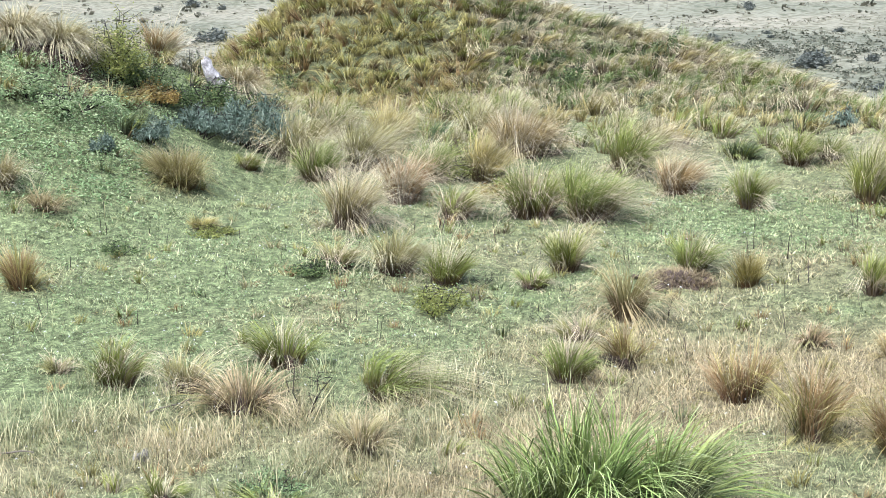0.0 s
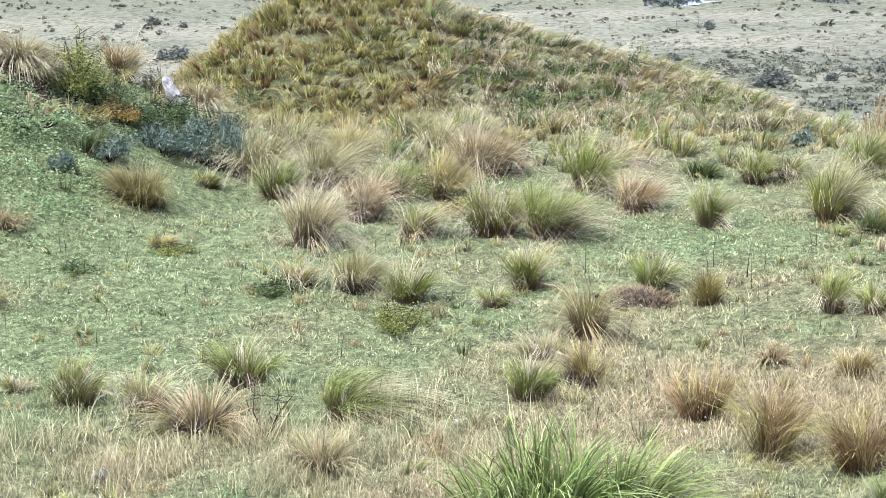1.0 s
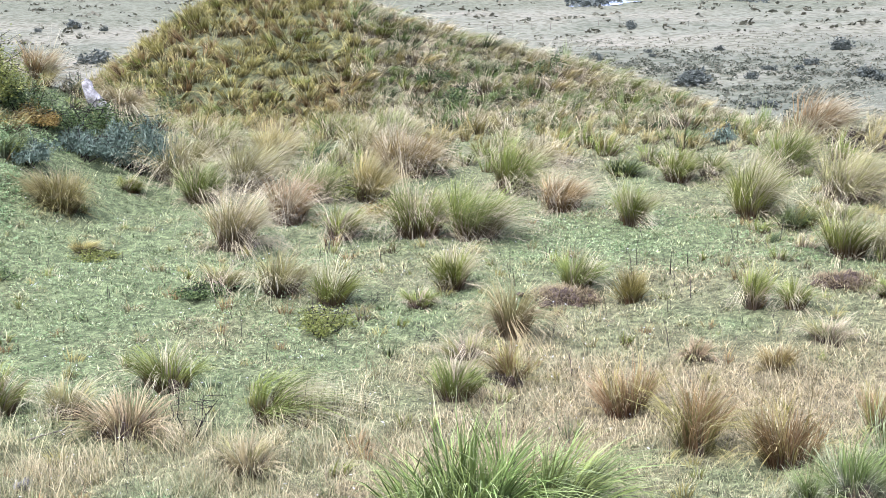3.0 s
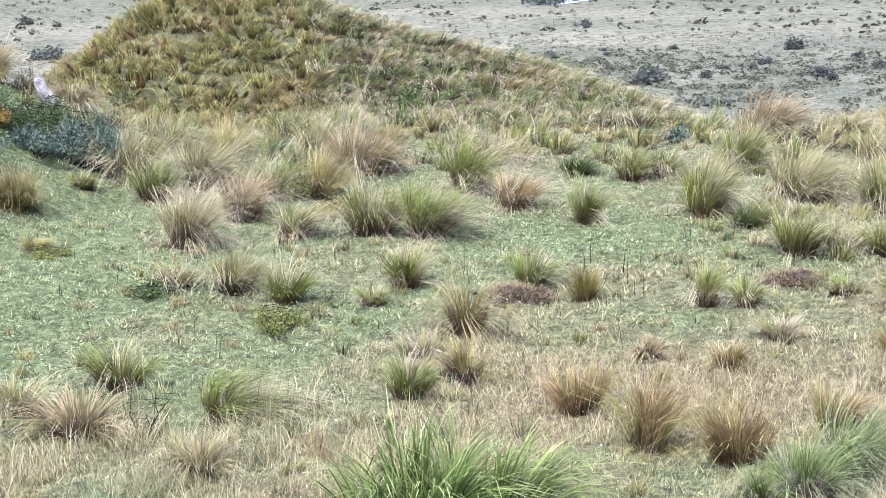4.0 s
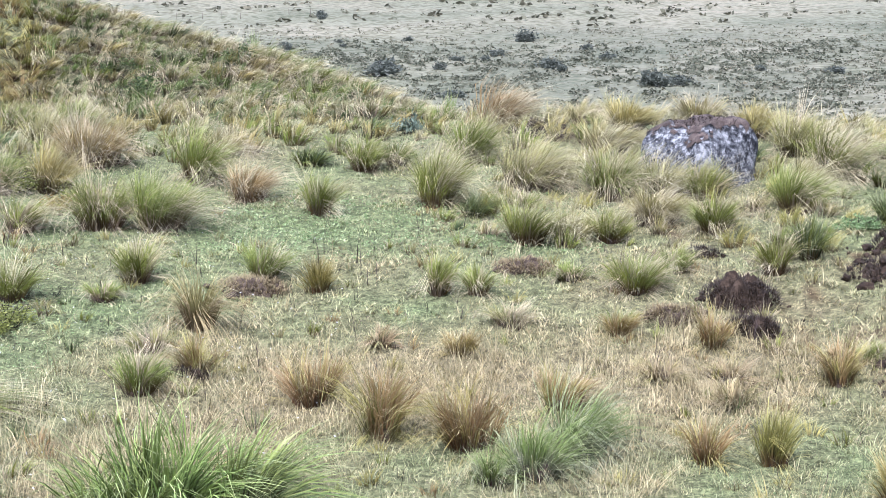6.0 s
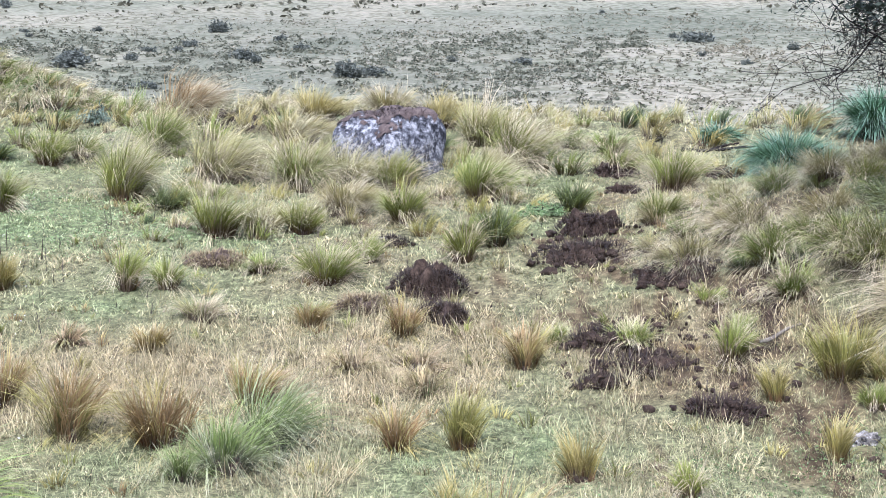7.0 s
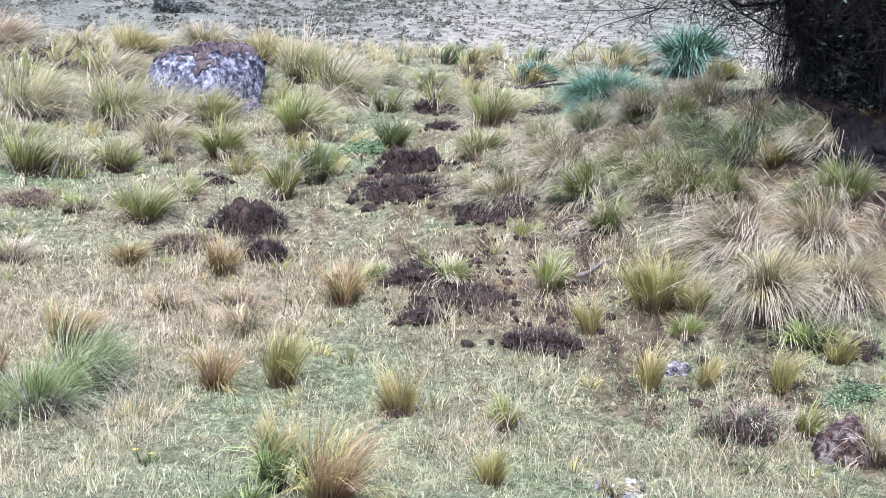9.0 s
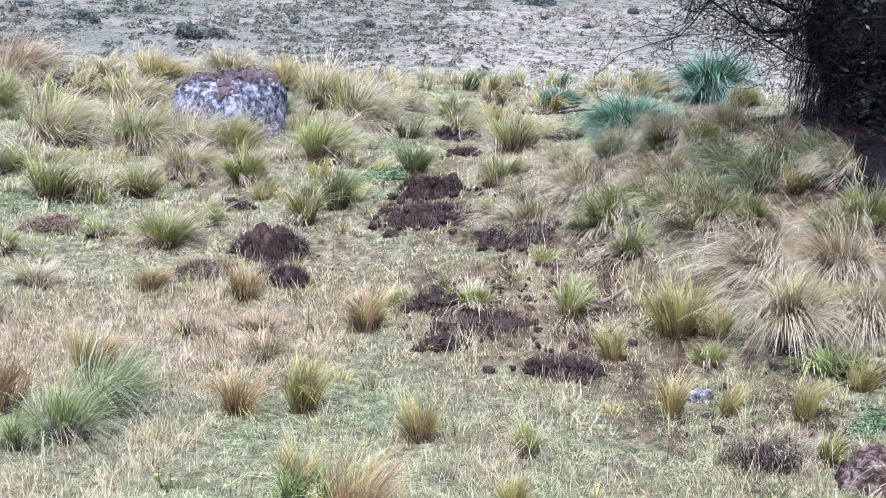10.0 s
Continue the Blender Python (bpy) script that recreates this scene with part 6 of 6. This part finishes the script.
def build_tree(x, y):
    z = at_ground(x, y, 0.05)
    ob = thing("tree", x, y, z, "dark dense gnarled tree with hanging dead twigs on a bank", "tree")
    trunks, limbs, twigs, tips = [], [], [], []
    for a, out in ((200, 0.2), (110, 0.45), (320, 0.5), (250, 0.6), (30, 0.55)):
        bx, by = math.cos(radians(a)) * out, math.sin(radians(a)) * out
        trunks.append(gnarled((bx, by, -0.15), (bx * 2.2, by * 2.2, 2.3 + rng.uniform(-0.3, 0.4)), 0.26, 0.14, 8, 0.2))
    for k in range(84):
        t = trunks[k % 5]
        s = rng.integers(3, 8)
        b0 = np.array(t[min(s, 7)][0])
        low = k % 2 == 0
        # low, thinly leaved boughs reach out over the pasture side
        a = rng.uniform(1.5, 3.6) if low else rng.uniform(0, 2 * np.pi)
        reach = rng.uniform(0.8, 1.75) if low else rng.uniform(1.0, 2.2)
        b1 = b0 + np.array([math.cos(a) * reach, math.sin(a) * reach, rng.uniform(-0.5, 2.0)])
        b1[2] = rng.uniform(0.75, 1.7) if low else max(b1[2], 1.7)
        limb = gnarled(b0, b1, 0.013 if low else 0.022, 0.003, 9, 0.5 if low else 0.3)
        limbs.append(limb)
        for q in range(12):
            c0 = np.array(limb[int(rng.integers(2, 9))][0])
            c1 = c0 + rng.normal(0, 0.32, 3) + np.array([math.cos(a), math.sin(a), 0.0]) * 0.35
            c1[2] = max(c1[2], 0.6)
            twig = gnarled(c0, c1, 0.0055, 0.002, 6, 0.8)
            twigs.append(twig)
            for _ in range(3):
                d0 = np.array(twig[int(rng.integers(1, 5))][0])
                d1 = d0 + rng.normal(0, 0.2, 3)
                twigs.append(gnarled(d0, d1, 0.0035, 0.0015, 4, 1.0))
                tips.append((d0, d1))
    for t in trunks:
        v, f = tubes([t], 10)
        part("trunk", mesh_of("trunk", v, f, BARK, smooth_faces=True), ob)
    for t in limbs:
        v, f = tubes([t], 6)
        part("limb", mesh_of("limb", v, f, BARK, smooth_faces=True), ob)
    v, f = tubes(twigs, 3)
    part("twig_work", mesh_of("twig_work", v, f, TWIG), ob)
    n = 30000
    k = rng.integers(len(tips), size=n)
    a, b = np.array([t[0] for t in tips])[k], np.array([t[1] for t in tips])[k]
    c = a + (b - a) * rng.uniform(0, 1.2, (n, 1)) + rng.normal(0, 0.09, (n, 3))
    high = (c[:, 2] + rng.normal(0, 0.25, n) > 1.4) | (rng.uniform(size=n) < 0.08)
    c = c[high]
    v, f = leaves(c, 0.024 * rng.uniform(0.6, 1.5, len(c)))
    part("crown", mesh_of("crown", v, f, TREE_LEAF), ob)
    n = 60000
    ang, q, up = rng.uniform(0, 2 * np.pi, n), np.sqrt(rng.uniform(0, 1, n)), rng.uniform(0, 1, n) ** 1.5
    # the crown overhangs the bank; its unseen spread is widened to shade the ground
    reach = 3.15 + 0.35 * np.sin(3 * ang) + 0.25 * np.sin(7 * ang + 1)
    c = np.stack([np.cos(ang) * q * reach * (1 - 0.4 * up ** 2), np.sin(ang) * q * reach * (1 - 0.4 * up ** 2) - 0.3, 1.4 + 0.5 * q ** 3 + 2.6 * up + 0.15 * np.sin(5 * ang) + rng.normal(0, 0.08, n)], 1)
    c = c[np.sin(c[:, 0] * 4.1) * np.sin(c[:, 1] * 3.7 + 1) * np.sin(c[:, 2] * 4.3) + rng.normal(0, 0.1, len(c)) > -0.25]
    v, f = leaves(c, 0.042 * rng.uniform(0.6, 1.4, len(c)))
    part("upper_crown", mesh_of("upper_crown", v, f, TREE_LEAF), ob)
    # large leaves above the view, added to block the sky over the soil
    n = 12000
    ang, q = rng.uniform(0, 2 * np.pi, n), np.sqrt(rng.uniform(0, 1, n))
    c = np.stack([np.cos(ang) * q * 2.3 + 0.6, np.sin(ang) * q * 2.3 - 0.3, 2.5 + 2.4 * rng.uniform(0, 1, n) * (1.1 - q)], 1)
    v, f = leaves(c, 0.13 * rng.uniform(0.6, 1.4, n))
    part("unseen_shade_crown", mesh_of("unseen_shade_crown", v, f, TREE_LEAF), ob)
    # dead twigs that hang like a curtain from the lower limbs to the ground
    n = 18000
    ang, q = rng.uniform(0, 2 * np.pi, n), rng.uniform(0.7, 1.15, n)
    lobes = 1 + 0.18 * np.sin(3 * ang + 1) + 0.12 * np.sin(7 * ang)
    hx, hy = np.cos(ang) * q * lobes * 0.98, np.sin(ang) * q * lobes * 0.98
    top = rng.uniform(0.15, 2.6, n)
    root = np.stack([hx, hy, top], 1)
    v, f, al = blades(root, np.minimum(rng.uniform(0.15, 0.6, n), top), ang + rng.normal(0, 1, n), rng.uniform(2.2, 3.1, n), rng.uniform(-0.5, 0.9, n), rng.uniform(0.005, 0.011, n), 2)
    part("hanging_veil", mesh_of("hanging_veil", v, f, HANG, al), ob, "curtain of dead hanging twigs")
    # leaves added to close the holes and stand in for shade inside
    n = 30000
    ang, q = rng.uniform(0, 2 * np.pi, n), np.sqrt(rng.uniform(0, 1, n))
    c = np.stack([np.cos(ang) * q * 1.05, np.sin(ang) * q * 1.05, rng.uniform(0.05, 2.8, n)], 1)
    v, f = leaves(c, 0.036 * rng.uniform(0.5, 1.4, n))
    part("shade_filling", mesh_of("shade_filling", v, f, TREE_LEAF), ob, "added leaf filling that stands in for shade round the stems")
    return ob


build_tree(13.0, 11.5)


# ---- the stream far out on the plain ----
def ribbon(name, label, path, width, mat, lift, category, kind="structure"):
    p = np.array(path, float)
    s = np.linspace(0, len(p) - 1, 60)
    x, y = np.interp(s, np.arange(len(p)), p[:, 0]), np.interp(s, np.arange(len(p)), p[:, 1])
    dx, dy = np.gradient(x), np.gradient(y)
    L = np.hypot(dx, dy)
    nx, ny = -dy / L, dx / L
    wv = width * (0.7 + 0.5 * np.abs(np.sin(s * 2.3)) + 0.3 * np.sin(s * 5.1))
    rows = []
    for k in (-0.5, 0.0, 0.5):
        ax, ay = x + nx * wv * k, y + ny * wv * k
        rows.append(np.stack([ax, ay, land(ax, ay) + lift * (1 if k == 0 else 0.4)], 1))
    v = np.stack(rows, 1).reshape(-1, 3)
    q = [(3 * i + j, 3 * i + j + 1, 3 * i + j + 4, 3 * i + j + 3) for i in range(59) for j in range(2)]
    tagged(new(name, mesh_of(name, v, [np.array(q)], mat)), label, category, kind=kind)


WATER, wnodes, wlinks, wbsdf = nodes_of("stream_water")
wbsdf.inputs["Base Color"].default_value = (0.18, 0.2, 0.22, 1)
wbsdf.inputs["Roughness"].default_value = 0.25
rip = noise_tex(wnodes, wlinks, 3, 4)
wb = wnodes.new("ShaderNodeBump")
wb.inputs["Strength"].default_value = 0.3
wlinks.new(rip.outputs["Fac"], wb.inputs["Height"])
wlinks.new(wb.outputs[0], wbsdf.inputs["Normal"])
ribbon("stream", "shallow pale stream winding over the plain", [(28.1, 172.0), (30.6, 174.9), (33.0, 179.8), (36.3, 188.2)], 5.0, WATER, 0.05, "stream")
ribbon("stream", "shallow pale stream winding over the plain", [(4.8, 234.1), (8.1, 233.8), (9.0, 216.5)], 5.0, WATER, 0.05, "stream")


def scarp(label, path):
    """A dark, broken edge of peat and scrub above the stream."""
    p = np.array(path, float)
    s = rng.uniform(0, len(p) - 1, 420)
    x, y = np.interp(s, np.arange(len(p)), p[:, 0]), np.interp(s, np.arange(len(p)), p[:, 1])
    clumps(x + rng.normal(0, 1.0, 420), y + rng.normal(0, 2.2, 420), rng.uniform(0.4, 1.1, 420), 0.8, FAR_LEAF, "scarp_scrub", label, 12, 0.36)


scarp("dark peaty scarp above the stream", [(28.4, 175.0), (31.7, 185.0), (37.6, 198.8), (42.1, 203.5)])
scarp("dark peaty scarp on the far plain", [(46.8, 178.1), (50.7, 181.9), (57.2, 188.0), (59.9, 181.6), (65.3, 178.6)])
